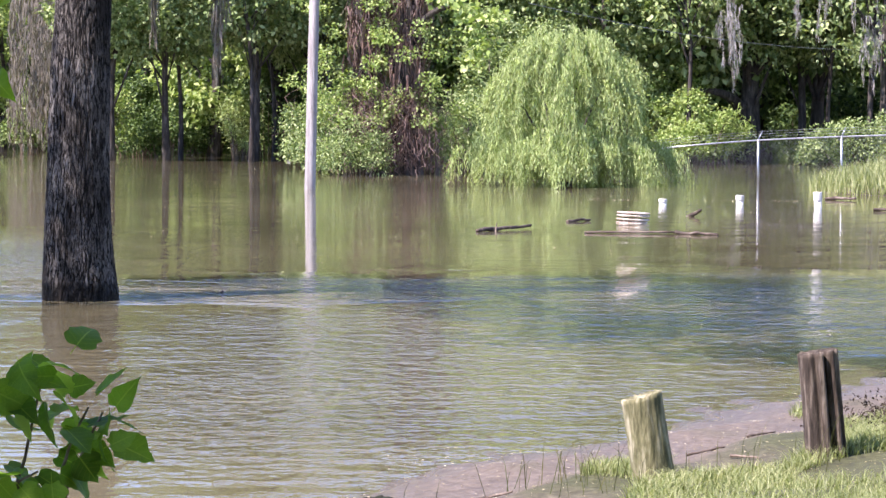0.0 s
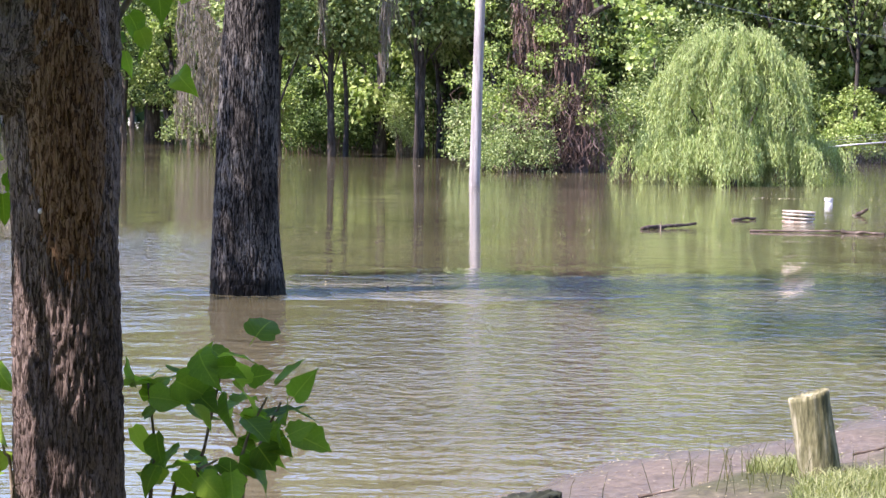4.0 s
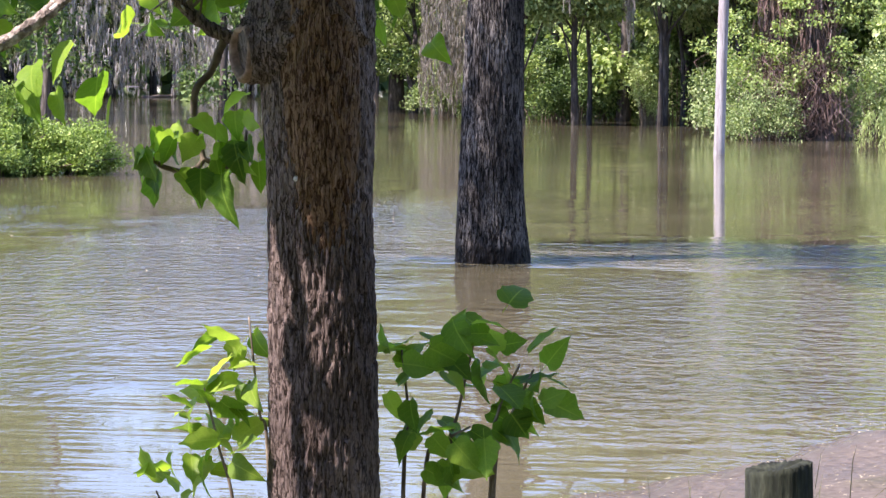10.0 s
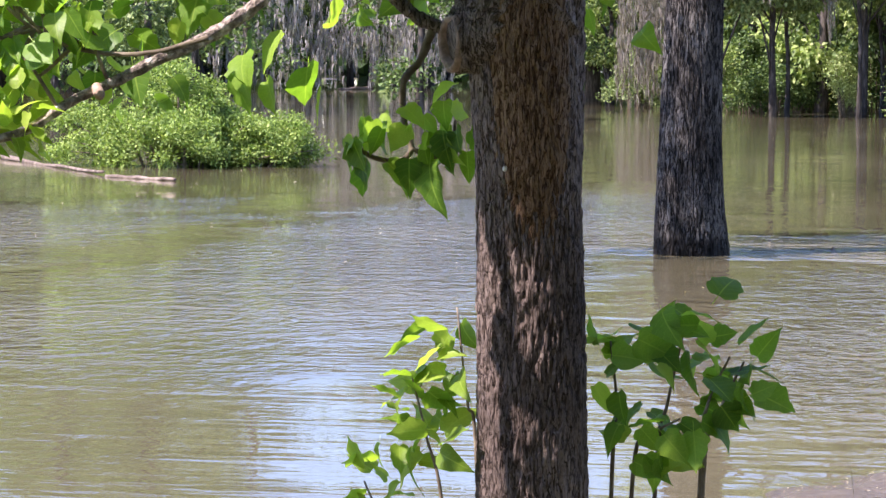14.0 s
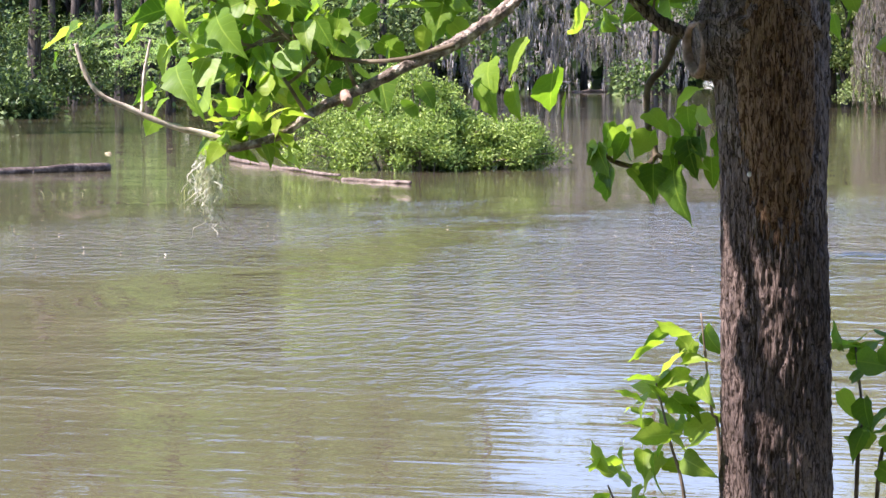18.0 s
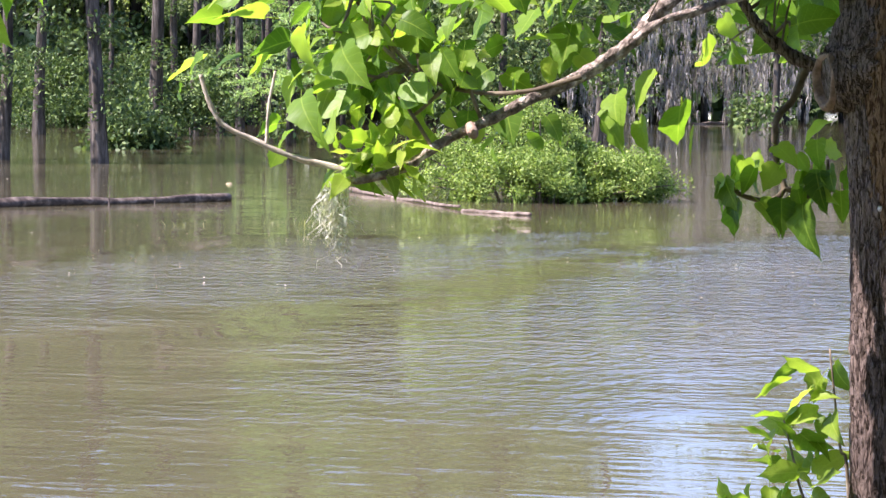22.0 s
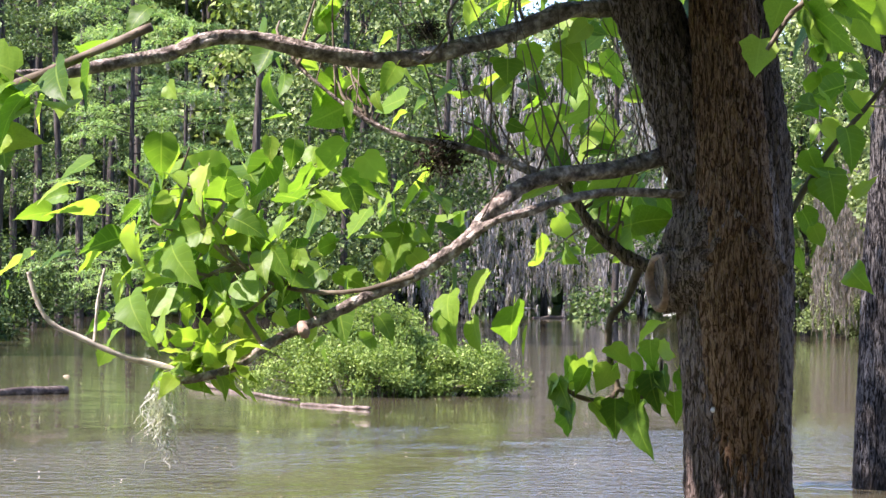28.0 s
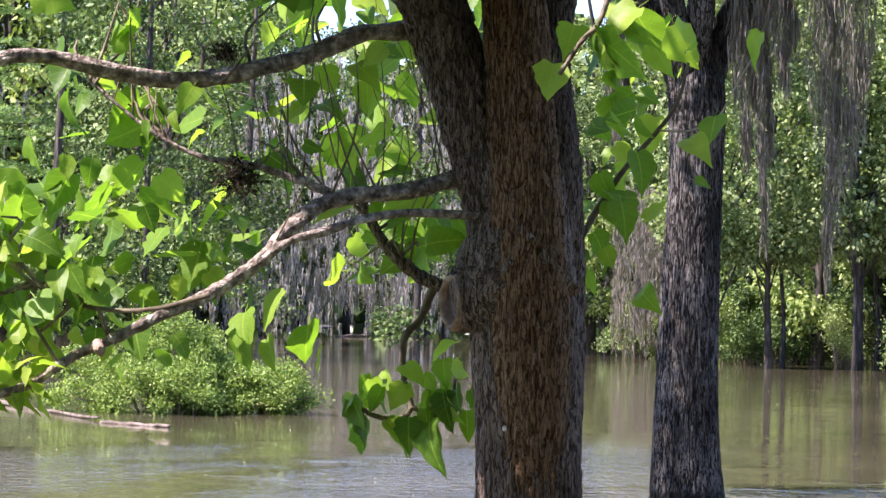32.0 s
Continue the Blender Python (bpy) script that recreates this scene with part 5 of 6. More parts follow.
# healed cut of a lost limb: a swollen collar with a hollow
collar = part("pruned_knot", mesh_of("pruned_knot", *tube([(-1.13, 5.79, 2.15, 0.125), (-1.2, 5.775, 2.085, 0.108), (-1.25, 5.758, 2.045, 0.085), (-1.28, 5.745, 2.032, 0.068), (-1.297, 5.736, 2.029, 0.058)], 100, 100, ridges(0.1, 4.5, 16, 9)), BARK_BROWN, True), NEAR, "swollen branch collar round a healed cut")
n = Vector((-0.81, -0.58, 0.0)).normalized()
u = n.cross(Vector((0, 0, 1))).normalized()
v = u.cross(n)
c0 = Vector((-1.3, 5.733, 2.029))


def lip(name, profile, mat, label):
    rv, rf = [], []
    m = len(profile)
    for i in range(48):
        a = 2 * math.pi * i / 48
        w = 1 + 0.05 * math.sin(3 * a + 1) + 0.03 * math.sin(7 * a)
        rv += [c0 + (u * math.cos(a) * 0.9 + v * math.sin(a)) * rr * w + n * h for rr, h in profile]
        rf += [(i * m + j, (i + 1) % 48 * m + j, (i + 1) % 48 * m + j + 1, i * m + j + 1) for j in range(m - 1)]
    part(name, mesh_of(name, rv, rf, mat, True), collar, label)


lip("cut_rim", ((0.056, -0.02), (0.06, -0.004), (0.057, 0.006), (0.051, 0.008), (0.045, 0.002), (0.043, -0.014)), CUT_WOOD, "pale healed rim of the cut")
lip("cut_face", ((0.046, -0.012), (0.03, -0.015), (0.015, -0.016), (0.0005, -0.016)), BARK_RED, "dark brown sunken cut face")
blob = bmesh.new()
bmesh.ops.create_icosphere(blob, subdivisions=2, radius=0.006)
me = bpy.data.meshes.new("sap_drop")
blob.to_mesh(me)
blob.free()
me.materials.append(PVC)
part("sap_drop", me, NEAR, "white drop of sap on the bark", at=Matrix.Translation((-1.177, 5.692, 1.771)))


def bough(points, mat, label="", segs=12, rings=60):
    rel = ridges(0.3, 2.2, 34, 11)
    return part("branch", mesh_of("branch", *tube(points, segs, rings, rel), mat, True), NEAR, label)


def radii(pts, r0, r1):
    n = len(pts)
    return [(*p, r0 + (r1 - r0) * i / (n - 1)) for i, p in enumerate(pts)]


B1 = [(-1.40, 5.80, 2.60), (-1.492, 5.705, 2.582), (-1.591, 5.628, 2.53), (-1.688, 5.55, 2.493), (-1.776, 5.524, 2.475), (-1.847, 5.449, 2.468), (-1.938, 5.366, 2.482), (-2.026, 5.282, 2.5), (-2.091, 5.204, 2.49), (-2.152, 5.18, 2.464), (-2.193, 5.11, 2.447), (-2.282, 5.018, 2.419), (-2.365, 4.871, 2.398), (-2.5, 4.7, 2.40)]
B2 = [(-1.25, 5.80, 2.32), (-1.30, 5.79, 2.289), (-1.376, 5.69, 2.258), (-1.464, 5.566, 2.241), (-1.529, 5.498, 2.215), (-1.58, 5.432, 2.157), (-1.617, 5.401, 2.105), (-1.704, 5.345, 2.037), (-1.783, 5.267, 1.992), (-1.849, 5.225, 1.953), (-1.92, 5.168, 1.914), (-1.983, 5.092, 1.86), (-2.052, 5.066, 1.838), (-2.085, 5.06, 1.835)]
B3 = [(-1.22, 5.75, 2.21), (-1.273, 5.712, 2.207), (-1.353, 5.592, 2.207), (-1.423, 5.494, 2.193), (-1.495, 5.414, 2.162), (-1.554, 5.377, 2.142), (-1.601, 5.364, 2.107)]
B3B = [(-1.689, 5.297, 2.035), (-1.793, 5.264, 2.006), (-1.876, 5.237, 2.004), (-1.958, 5.208, 2.023), (-2.04, 5.178, 2.077), (-2.091, 5.158, 2.153), (-2.112, 5.15, 2.219)]
B4 = [(-1.22, 5.87, 2.05), (-1.324, 5.906, 2.057), (-1.359, 5.898, 2.063), (-1.418, 5.885, 2.092), (-1.477, 5.871, 2.152), (-1.507, 5.864, 2.199), (-1.537, 5.857, 2.271)]
B4B = [(-1.373, 5.895, 2.063), (-1.399, 5.889, 1.996), (-1.434, 5.881, 1.946), (-1.433, 5.882, 1.864), (-1.418, 5.885, 1.804), (-1.449, 5.878, 1.777), (-1.508, 5.864, 1.791), (-1.543, 5.855, 1.827)]
B4C = [(-1.418, 5.885, 1.804), (-1.368, 5.896, 1.787), (-1.333, 5.904, 1.817), (-1.327, 5.905, 1.865)]
B5 = [(-1.50, 5.53, 2.24), (-1.588, 5.55, 2.273), (-1.666, 5.54, 2.298), (-1.765, 5.52, 2.314), (-1.831, 5.50, 2.339), (-1.896, 5.48, 2.382), (-2.005, 5.456, 2.472)]
R1 = [(-1.09, 5.98, 2.13), (-1.07, 6.054, 2.196), (-1.011, 6.063, 2.294), (-0.964, 6.07, 2.355), (-0.917, 6.077, 2.411), (-0.881, 6.082, 2.466), (-0.858, 6.085, 2.552)]
R2 = [(-0.917, 6.077, 2.405), (-0.857, 6.085, 2.405), (-0.797, 6.092, 2.431), (-0.762, 6.096, 2.492), (-0.721, 6.1, 2.566)]
R3 = [(-0.98, 6.0, 3.2), (-0.92, 5.6, 2.85), (-0.947, 5.466, 2.60), (-0.989, 5.459, 2.54), (-1.032, 5.455, 2.475)]
TIP = [(-2.05, 5.09, 1.838), (-2.111, 5.089, 1.857), (-2.195, 5.055, 1.88), (-2.259, 5.028, 1.91), (-2.318, 5.002, 1.942), (-2.342, 4.991, 1.985), (-2.357, 4.984, 2.038)]
TIP2 = [(-2.242, 5.035, 1.905), (-2.238, 5.037, 1.975), (-2.226, 5.042, 2.045)]
FG = [(-2.75, 4.1, 2.46), (-2.3, 3.92, 2.335), (-2.05, 3.75, 2.27), (-1.9, 3.6, 2.25), (-1.75, 3.58, 2.28), (-1.55, 3.6, 2.36)]
FG2 = [(-1.9, 3.6, 2.25), (-1.93, 3.55, 2.18), (-2.02, 3.5, 2.14)]

BARE_SIDE += [spline(B1, 90), spline(B2, 90), spline(B3, 40)]
b1 = bough(radii(B1, 0.019, 0.010), BRANCH, "long grey branch arching over the water", 18, 260)
b2 = bough(radii(B2, 0.0185, 0.0065), BRANCH, "sunlit grey branch drooping over the water", 18, 260)
b3 = bough(radii(B3, 0.010, 0.007), BRANCH)
b3b = bough(radii(B3B, 0.005, 0.002), TWIG)
b4 = bough(radii(B4, 0.017, 0.010), BARK_BROWN)
b4b = bough(radii(B4B, 0.009, 0.004), TWIG)
b4c = bough(radii(B4C, 0.006, 0.003), TWIG)
b5 = bough(radii(B5, 0.009, 0.003), BRANCH)
r1 = bough(radii(R1, 0.008, 0.003), TWIG)
r2 = bough(radii(R2, 0.0028, 0.0014), DEAD_TWIG)
r3 = bough(radii(R3, 0.007, 0.004), TWIG)
tip = bough(radii(TIP, 0.006, 0.004), DEAD_TWIG, "pale bare dead twig")
tip2 = bough(radii(TIP2, 0.0035, 0.0025), DEAD_TWIG, "pale bare dead twig")
fg = bough(radii(FG, 0.009, 0.006), TWIG)
fg2 = bough(radii(FG2, 0.006, 0.004), TWIG)
part("stub", mesh_of("stub", *tube([(-1.883, 5.195, 1.94, 0.010), (-1.87, 5.175, 1.925, 0.011), (-1.865, 5.17, 1.917, 0.005)], 10, 10), CUT_WOOD, True), b2, "short pale broken stub")


def twigs_on(parent, line, count, length, up, leaves, size, seed, f0=0.1, f1=1.0, meshes=None, side=0.5):
    """Thin side twigs along a branch, each carrying a few leaves."""
    rg = np.random.default_rng(seed)
    p = spline(line, 200)
    made = []
    for _ in range(count):
        s = p[int(199 * rg.uniform(f0, f1))]
        d = np.array([rg.normal() * side - 0.25, abs(rg.normal()) * side * 0.8 - 0.05, up + rg.normal() * 0.35])
        d /= np.linalg.norm(d)
        ln = length * rg.uniform(0.5, 1.3)
        m = s + d * ln * 0.5 + rg.normal(size=3) * 0.02
        e = s + d * ln + np.array([0, 0, -0.04 * ln]) + rg.normal(size=3) * 0.03
        if in_gap(m) or in_gap(e):
            continue
        made.append([(*s, 0.0045), (*m, 0.0035), (*e, 0.0018)])
        for k in range(leaves):
            f = 1.0 if k == 0 else rg.uniform(0.4, 1.0)
            q = (s * (1 - f) + e * f) if f > 0.5 else m
            hang_leaf(parent, q + rg.normal(size=3) * 0.008, size * rg.uniform(0.65, 1.2), 0.55, meshes, (-0.1, -0.3, 0), True, 0.6)
    tagged(part("twig_spray", tubes_mesh("twig_spray", made, TWIG, 5, 7), parent), kind="stuff")


twigs_on(b5, B5, 16, 0.17, 0.6, 3, 0.095, 21)
twigs_on(b5, B5, 9, 0.15, 0.9, 2, 0.085, 22, 0.5, 1.0)
twigs_on(b2, B2, 12, 0.2, 1.0, 2, 0.085, 23, 0.3, 0.8)
twigs_on(b3b, B3B, 16, 0.13, 0.5, 3, 0.095, 24, 0.15, 1.0)
twigs_on(b2, B2, 5, 0.13, -0.8, 2, 0.1, 25, 0.5, 0.62)
twigs_on(b1, B1, 7, 0.18, 0.7, 2, 0.085, 26, 0.1, 0.7)
twigs_on(b1, B1, 3, 0.16, -0.8, 1, 0.085, 27, 0.25, 0.6)
twigs_on(b4, B4, 6, 0.16, 0.6, 2, 0.09, 28, 0.5, 1.0)
twigs_on(b1, B1, 6, 0.1, -0.3, 3, 0.1, 29, 0.88, 1.0, YOUNG)
twigs_on(b3b, B3B, 10, 0.11, 0.2, 3, 0.085, 30, 0.3, 1.0, YOUNG)
for q, s in (((-1.418, 5.87, 1.80), 0.085), ((-1.449, 5.86, 1.785), 0.08), ((-1.508, 5.85, 1.80), 0.095), ((-1.543, 5.84, 1.84), 0.09), ((-1.53, 5.86, 1.81), 0.08), ((-1.37, 5.86, 1.80), 0.125), ((-1.333, 5.89, 1.83), 0.09),
             ((-1.327, 5.88, 1.875), 0.08), ((-1.42, 5.87, 1.87), 0.08), ((-1.44, 5.86, 1.90), 0.075), ((-1.47, 5.86, 1.85), 0.085), ((-1.38, 5.88, 1.86), 0.08), ((-1.48, 5.85, 1.79), 0.09), ((-1.35, 5.9, 1.92), 0.07), ((-1.31, 5.9, 1.95), 0.08), ((-1.30, 5.9, 1.86), 0.08)):
    hang_leaf(b4b, q, s * 0.88, 1.2, gap=False)
for k in range(24):
    hang_leaf(b4b, (rl.uniform(-1.555, -1.30), 5.88 + rl.normal() * 0.03, 1.80 + abs(rl.normal()) * 0.055), 0.068 * rl.uniform(0.7, 1.2), 1.1, gap=False)
for k in range(26):
    f = k / 25
    hang_leaf(b2, (-1.97 - 0.15 * f, 5.08 + rl.normal() * 0.02, 1.885 - 0.03 * f + rl.normal() * 0.02), 0.062 * rl.uniform(0.7, 1.2), 0.0, YOUNG, (rl.normal() * 0.9, 0, 0.15 + rl.normal() * 0.5), gap=False)
for q, s in (((-1.55, 5.40, 2.06), 0.1), ((-1.63, 5.36, 2.02), 0.11), ((-1.60, 5.38, 1.97), 0.1), ((-1.52, 5.42, 2.0), 0.12), ((-1.5, 5.45, 1.96), 0.09), ((-1.66, 5.33, 1.98), 0.1)):
    hang_leaf(b2, q, s * 0.85, 1.0, gap=False)
for q, s in (((-1.07, 6.05, 2.2), 0.1), ((-1.03, 6.06, 2.27), 0.09), ((-0.99, 6.06, 2.32), 0.1), ((-1.05, 6.05, 2.33), 0.09), ((-0.96, 6.05, 2.2), 0.085), ((-1.0, 6.05, 2.17), 0.095), ((-1.06, 6.03, 2.42), 0.1), ((-1.03, 6.04, 2.46), 0.1), ((-0.98, 6.05, 2.44), 0.085), ((-0.94, 6.05, 2.26), 0.1), ((-1.07, 6.05, 2.12), 0.08)):
    hang_leaf(r1, q, s * 0.78, 0.9)
for q, s in (((-0.985, 5.46, 2.575), 0.17), ((-0.96, 5.46, 2.6), 0.12), ((-0.93, 5.46, 2.60), 0.13), ((-0.90, 5.47, 2.62), 0.13), ((-1.0, 5.46, 2.58), 0.1), ((-1.05, 5.5, 2.52), 0.1), ((-0.86, 5.47, 2.62), 0.12)):
    hang_leaf(r3, q, s * 0.85, 0.9, out=(0.3, 0, 0))
for q, s in (((-1.92, 3.56, 2.27), 0.10), ((-1.88, 3.55, 2.25), 0.09), ((-1.84, 3.55, 2.27), 0.11), ((-1.80, 3.55, 2.29), 0.1), ((-1.76, 3.55, 2.30), 0.1), ((-1.72, 3.56, 2.29), 0.11), ((-1.68, 3.58, 2.32), 0.1), ((-1.63, 3.58, 2.33), 0.09), ((-1.86, 3.55, 2.30), 0.1),
             ((-1.78, 3.56, 2.26), 0.1), ((-2.02, 3.5, 2.16), 0.1), ((-2.04, 3.5, 2.13), 0.09), ((-1.98, 3.52, 2.2), 0.08), ((-1.6, 3.6, 2.35), 0.1), ((-1.9, 3.57, 2.31), 0.1)):
    hang_leaf(fg, q, s * 0.75, 0.5, LEAVES, (-0.3, 0, 0))
for k in range(16):
    f = rl.uniform()
    hang_leaf(fg, (-2.02 + 0.36 * f, 3.56 + rl.normal() * 0.04, 2.19 + 0.07 * f + rl.normal() * 0.025), 0.074 * rl.uniform(0.7, 1.2), 0.5, LEAVES, (-0.4, 0, 0))

def spray(parent, lines, n, size, seed, f0, f1, rad, meshes, crowd=False):
    """Further leaves of the same shape, joined."""
    rg = np.random.default_rng(seed)
    vs, fs = [], []
    for _ in range(n):
        for _ in range(9):
            p = spline(lines[int(rg.integers(len(lines)))], 60)[int(59 * rg.uniform(f0, f1))]
            at = Vector(p + rg.normal(size=3) * np.array([rad, 2.4 * rad, rad]) + np.array([0, 0.06, 0]))
            d = Vector((-0.1 + rg.normal() * 0.7, -0.35 + rg.normal() * 0.5, -0.6 + rg.normal() * 0.4)).normalized()
            c = at + d * size * 0.6
            good = not in_gap(c) and not before_branch(c) and (crowd or in_light(c, size))
            if good:
                break
        if not good:
            continue
        face = Vector((-0.55 + rg.normal() * 0.75, -0.4 + rg.normal() * 0.6, 0.9 + rg.normal() * 0.5))
        z = (face - d * face.dot(d)).normalized()
        m = Matrix((d.cross(z), d, z)).transposed() * (size * rg.uniform(0.45, 1.2))
        src = meshes[int(rg.integers(len(meshes)))]
        if at.z < p[2] - 0.11 or over_tip(c):
            continue
        o = len(vs)
        vs += [m @ q.co + at for q in src.vertices]
        fs += [tuple(i + o for i in f.vertices) for f in src.polygons]
    me = mesh_of("leaf_spray", vs, fs, meshes[0].materials[0], True)
    lay_uv(me, BLADE_UV * (len(vs) // len(BLADE_UV)))
    tagged(part("leaf_spray", me, parent), kind="stuff")


spray(b5, [[(p[0], p[1], p[2] + 0.08) for p in B5]], 40, 0.08, 81, 0.2, 1.0, 0.085, LEAVES)
spray(b3b, [B3B], 72, 0.08, 82, 0.2, 1.0, 0.07, LEAVES)
spray(b3b, [B3B], 30, 0.08, 83, 0.3, 1.0, 0.07, YOUNG)
spray(b2, [[(-1.55, 5.5, 2.45), (-2.05, 5.25, 2.34)]], 12, 0.08, 94, 0.0, 1.0, 0.09, YOUNG)
spray(b2, [[(-1.45, 5.7, 2.5), (-2.0, 5.4, 2.45)]], 22, 0.078, 84, 0.0, 1.0, 0.09, LEAVES)
spray(b3b, [[(-1.75, 5.35, 2.12), (-2.15, 5.2, 2.05)], [(-1.7, 5.4, 2.2), (-2.15, 5.25, 2.2)], [(-1.85, 5.35, 2.3), (-2.2, 5.25, 2.28)]], 126, 0.09, 97, 0.0, 1.0, 0.06, LEAVES)
spray(b3b, [[(-1.86, 5.3, 2.2), (-2.2, 5.18, 1.96)], [(-1.95, 5.3, 2.12), (-2.4, 5.1, 2.1)]], 75, 0.08, 101, 0.0, 1.0, 0.06, LEAVES, True)
spray(b3b, [[(-1.8, 5.3, 2.1), (-2.2, 5.18, 1.98)]], 40, 0.07, 102, 0.0, 1.0, 0.05, YOUNG, True)
spray(b1, [B1], 8, 0.08, 85, 0.3, 1.0, 0.08, LEAVES)
spray(b1, [[(-1.5, 5.9, 2.75), (-2.4, 5.2, 2.7)]], 16, 0.091, 86, 0.0, 1.0, 0.1, LEAVES)
spray(b4, [[(-1.33, 6.1, 2.26), (-1.85, 5.95, 2.36)], [(-1.3, 6.15, 2.48), (-1.9, 5.95, 2.55)], [(-1.5, 6.1, 2.15), (-1.3, 6.1, 2.2)]], 55, 0.1, 98, 0.0, 1.0, 0.07, LEAVES, True)
spray(b1, [[(-2.05, 5.45, 2.36), (-2.2, 5.35, 2.1)], [(-1.9, 5.5, 2.3), (-1.75, 5.5, 2.12)]], 50, 0.104, 99, 0.0, 1.0, 0.06, LEAVES, True)
spray(b4, [[(-1.22, 6.25, 2.62), (-1.65, 6.1, 2.66)], [(-1.0, 6.3, 2.65), (-1.04, 6.25, 2.36)]], 28, 0.104, 96, 0.0, 1.0, 0.06, LEAVES, True)
spray(b4, [[(-1.3, 6.3, 2.72), (-1.78, 6.1, 2.74)], [(-1.3, 6.3, 2.68), (-1.78, 6.1, 2.68)], [(-0.98, 6.3, 2.72), (-1.12, 6.3, 2.62)]], 42, 0.104, 95, 0.0, 1.0, 0.05, LEAVES, True)
spray(r1, [R1], 26, 0.085, 87, 0.0, 0.9, 0.07, LEAVES)
spray(b4, [B4], 26, 0.085, 88, 0.5, 1.0, 0.08, LEAVES)
spray(b2, [[(-1.93, 5.03, 1.905), (-2.1, 4.98, 1.87)]], 34, 0.07, 103, 0.0, 1.0, 0.02, YOUNG, True)

def bare_twigs(parent, line, count, length, seed, f0, f1, lean):
    """Upright bare brown twigs, some forked."""
    rg = np.random.default_rng(seed)
    p = spline(line, 200)
    made = []
    for _ in range(count):
        s = p[int(199 * rg.uniform(f0, f1))]
        ln = length * rg.uniform(0.5, 1.3)
        d = np.array([lean + rg.normal() * 0.28, rg.normal() * 0.3, 1.0])
        d /= np.linalg.norm(d)
        m = s + d * ln * 0.5 + rg.normal(size=3) * 0.018
        e = s + d * ln + rg.normal(size=3) * 0.03
        r = rg.uniform(0.0012, 0.0029)
        if in_gap(m) or in_gap(e):
            continue
        made.append([(*s, r), (*m, r * 0.8), (*e, r * 0.4)])
        if rg.uniform() < 0.6:
            e2 = m + (e - m) * 0.6 + rg.normal(size=3) * 0.06
            made.append([(*m, r * 0.7), (*((m + e2) / 2 + rg.normal(size=3) * 0.01), r * 0.5), (*e2, r * 0.3)])
    tagged(part("twig_spray", tubes_mesh("twig_spray", made, TWIG, 5, 9), parent), kind="stuff")


bare_twigs(b2, B2, 24, 0.34, 61, 0.05, 0.46, -0.25)
bare_twigs(b5, B5, 18, 0.27, 62, 0.05, 0.95, -0.15)
bare_twigs(b1, B1, 11, 0.2, 63, 0.1, 0.95, -0.2)
bare_twigs(b4, B4, 10, 0.26, 65, 0.5, 1.0, 0.1)
bare_twigs(b3b, B3B, 5, 0.14, 64, 0.1, 0.9, -0.1)


def clot(p, r, seed):
    """A dark tangle of dead leaves and twigs caught in the branches."""
    rg = np.random.default_rng(seed)
    c, off = cloud(rg, np.array([p]), 320, r, 0.8)
    me = mesh_np("leaf_tangle", *stack([cards(rg, c, r * 0.34, 0.35), strands(rg, c[:120], rg.uniform(0.3, 1.4, 120) * r, 0.0012, 2.5, 5)]), LITTER)
    return thing("leaf_tangle", "dark tangle of dead leaves caught in the branches", "debris", data=me, kind="stuff")


clot((-1.70, 5.52, 2.275), 0.055, 65)
clot((-1.735, 5.535, 2.535), 0.03, 66)

# the crown above the view: joined leaves that shade the trunk
rg = np.random.default_rng(31)
cl = np.array([[-1.9, 5.5, 3.3], [-1.6, 5.9, 3.7], [-1.2, 5.7, 3.6], [-0.8, 6.1, 3.6], [-1.9, 6.2, 4.2], [-1.1, 5.4, 4.2], [-0.6, 5.7, 4.1], [-1.7, 5.0, 4.0]])
p, off = cloud(rg, cl, 120, 0.5)
p2, off2 = cloud(rg, np.array([[-1.72, 5.5, 3.0], [-1.5, 5.55, 2.95], [-1.95, 5.4, 3.25], [-1.35, 5.65, 2.95], [-1.78, 5.35, 2.95], [-1.97, 5.22, 3.2], [-1.62, 5.42, 2.88], [-2.08, 5.12, 3.35], [-1.82, 5.42, 3.12], [-1.5, 5.35, 2.85], [-1.66, 5.2, 2.95], [-1.86, 5.05, 3.2], [-1.5, 5.15, 2.9]]), 150, 0.24)
p, off = np.vstack([p, p2]), np.vstack([off, off2])
open_sky = np.array([not in_gap(q) for q in p])
p, off = p[open_sky], off[open_sky]
crown = part("crown", mesh_np("crown", *cards(rg, p, 0.11, 0.8, axis=off - np.array([0, 0, 0.6])), LEAF_NEAR), NEAR)
tagged(crown, kind="stuff")

# tuft of moss at the branch tip, and a clot of dead stuff in the fork
rg = np.random.default_rng(33)
tops = np.stack([-2.122 + rg.normal(size=170) * 0.013, 5.075 + rg.normal(size=170) * 0.012, 1.835 - rg.uniform(0, 1, 170) * 0.08], 1)
tv = strands(rg, tops, rg.uniform(0.015, 0.06, 170), 0.0022, 0.9, 6)
tops2 = np.stack([-2.117 + rg.normal(size=50) * 0.006, 5.085 + rg.normal(size=50) * 0.006, 1.79 - rg.uniform(0, 1, 50) * 0.09], 1)
thing("moss_tuft", "small pale green tuft of moss on a branch tip", "moss", kind="stuff", data=mesh_np("moss_tuft", *stack([tv, strands(rg, tops2, rg.uniform(0.02, 0.05, 50), 0.0022, 1.6, 6)]), MOSS_GREEN))


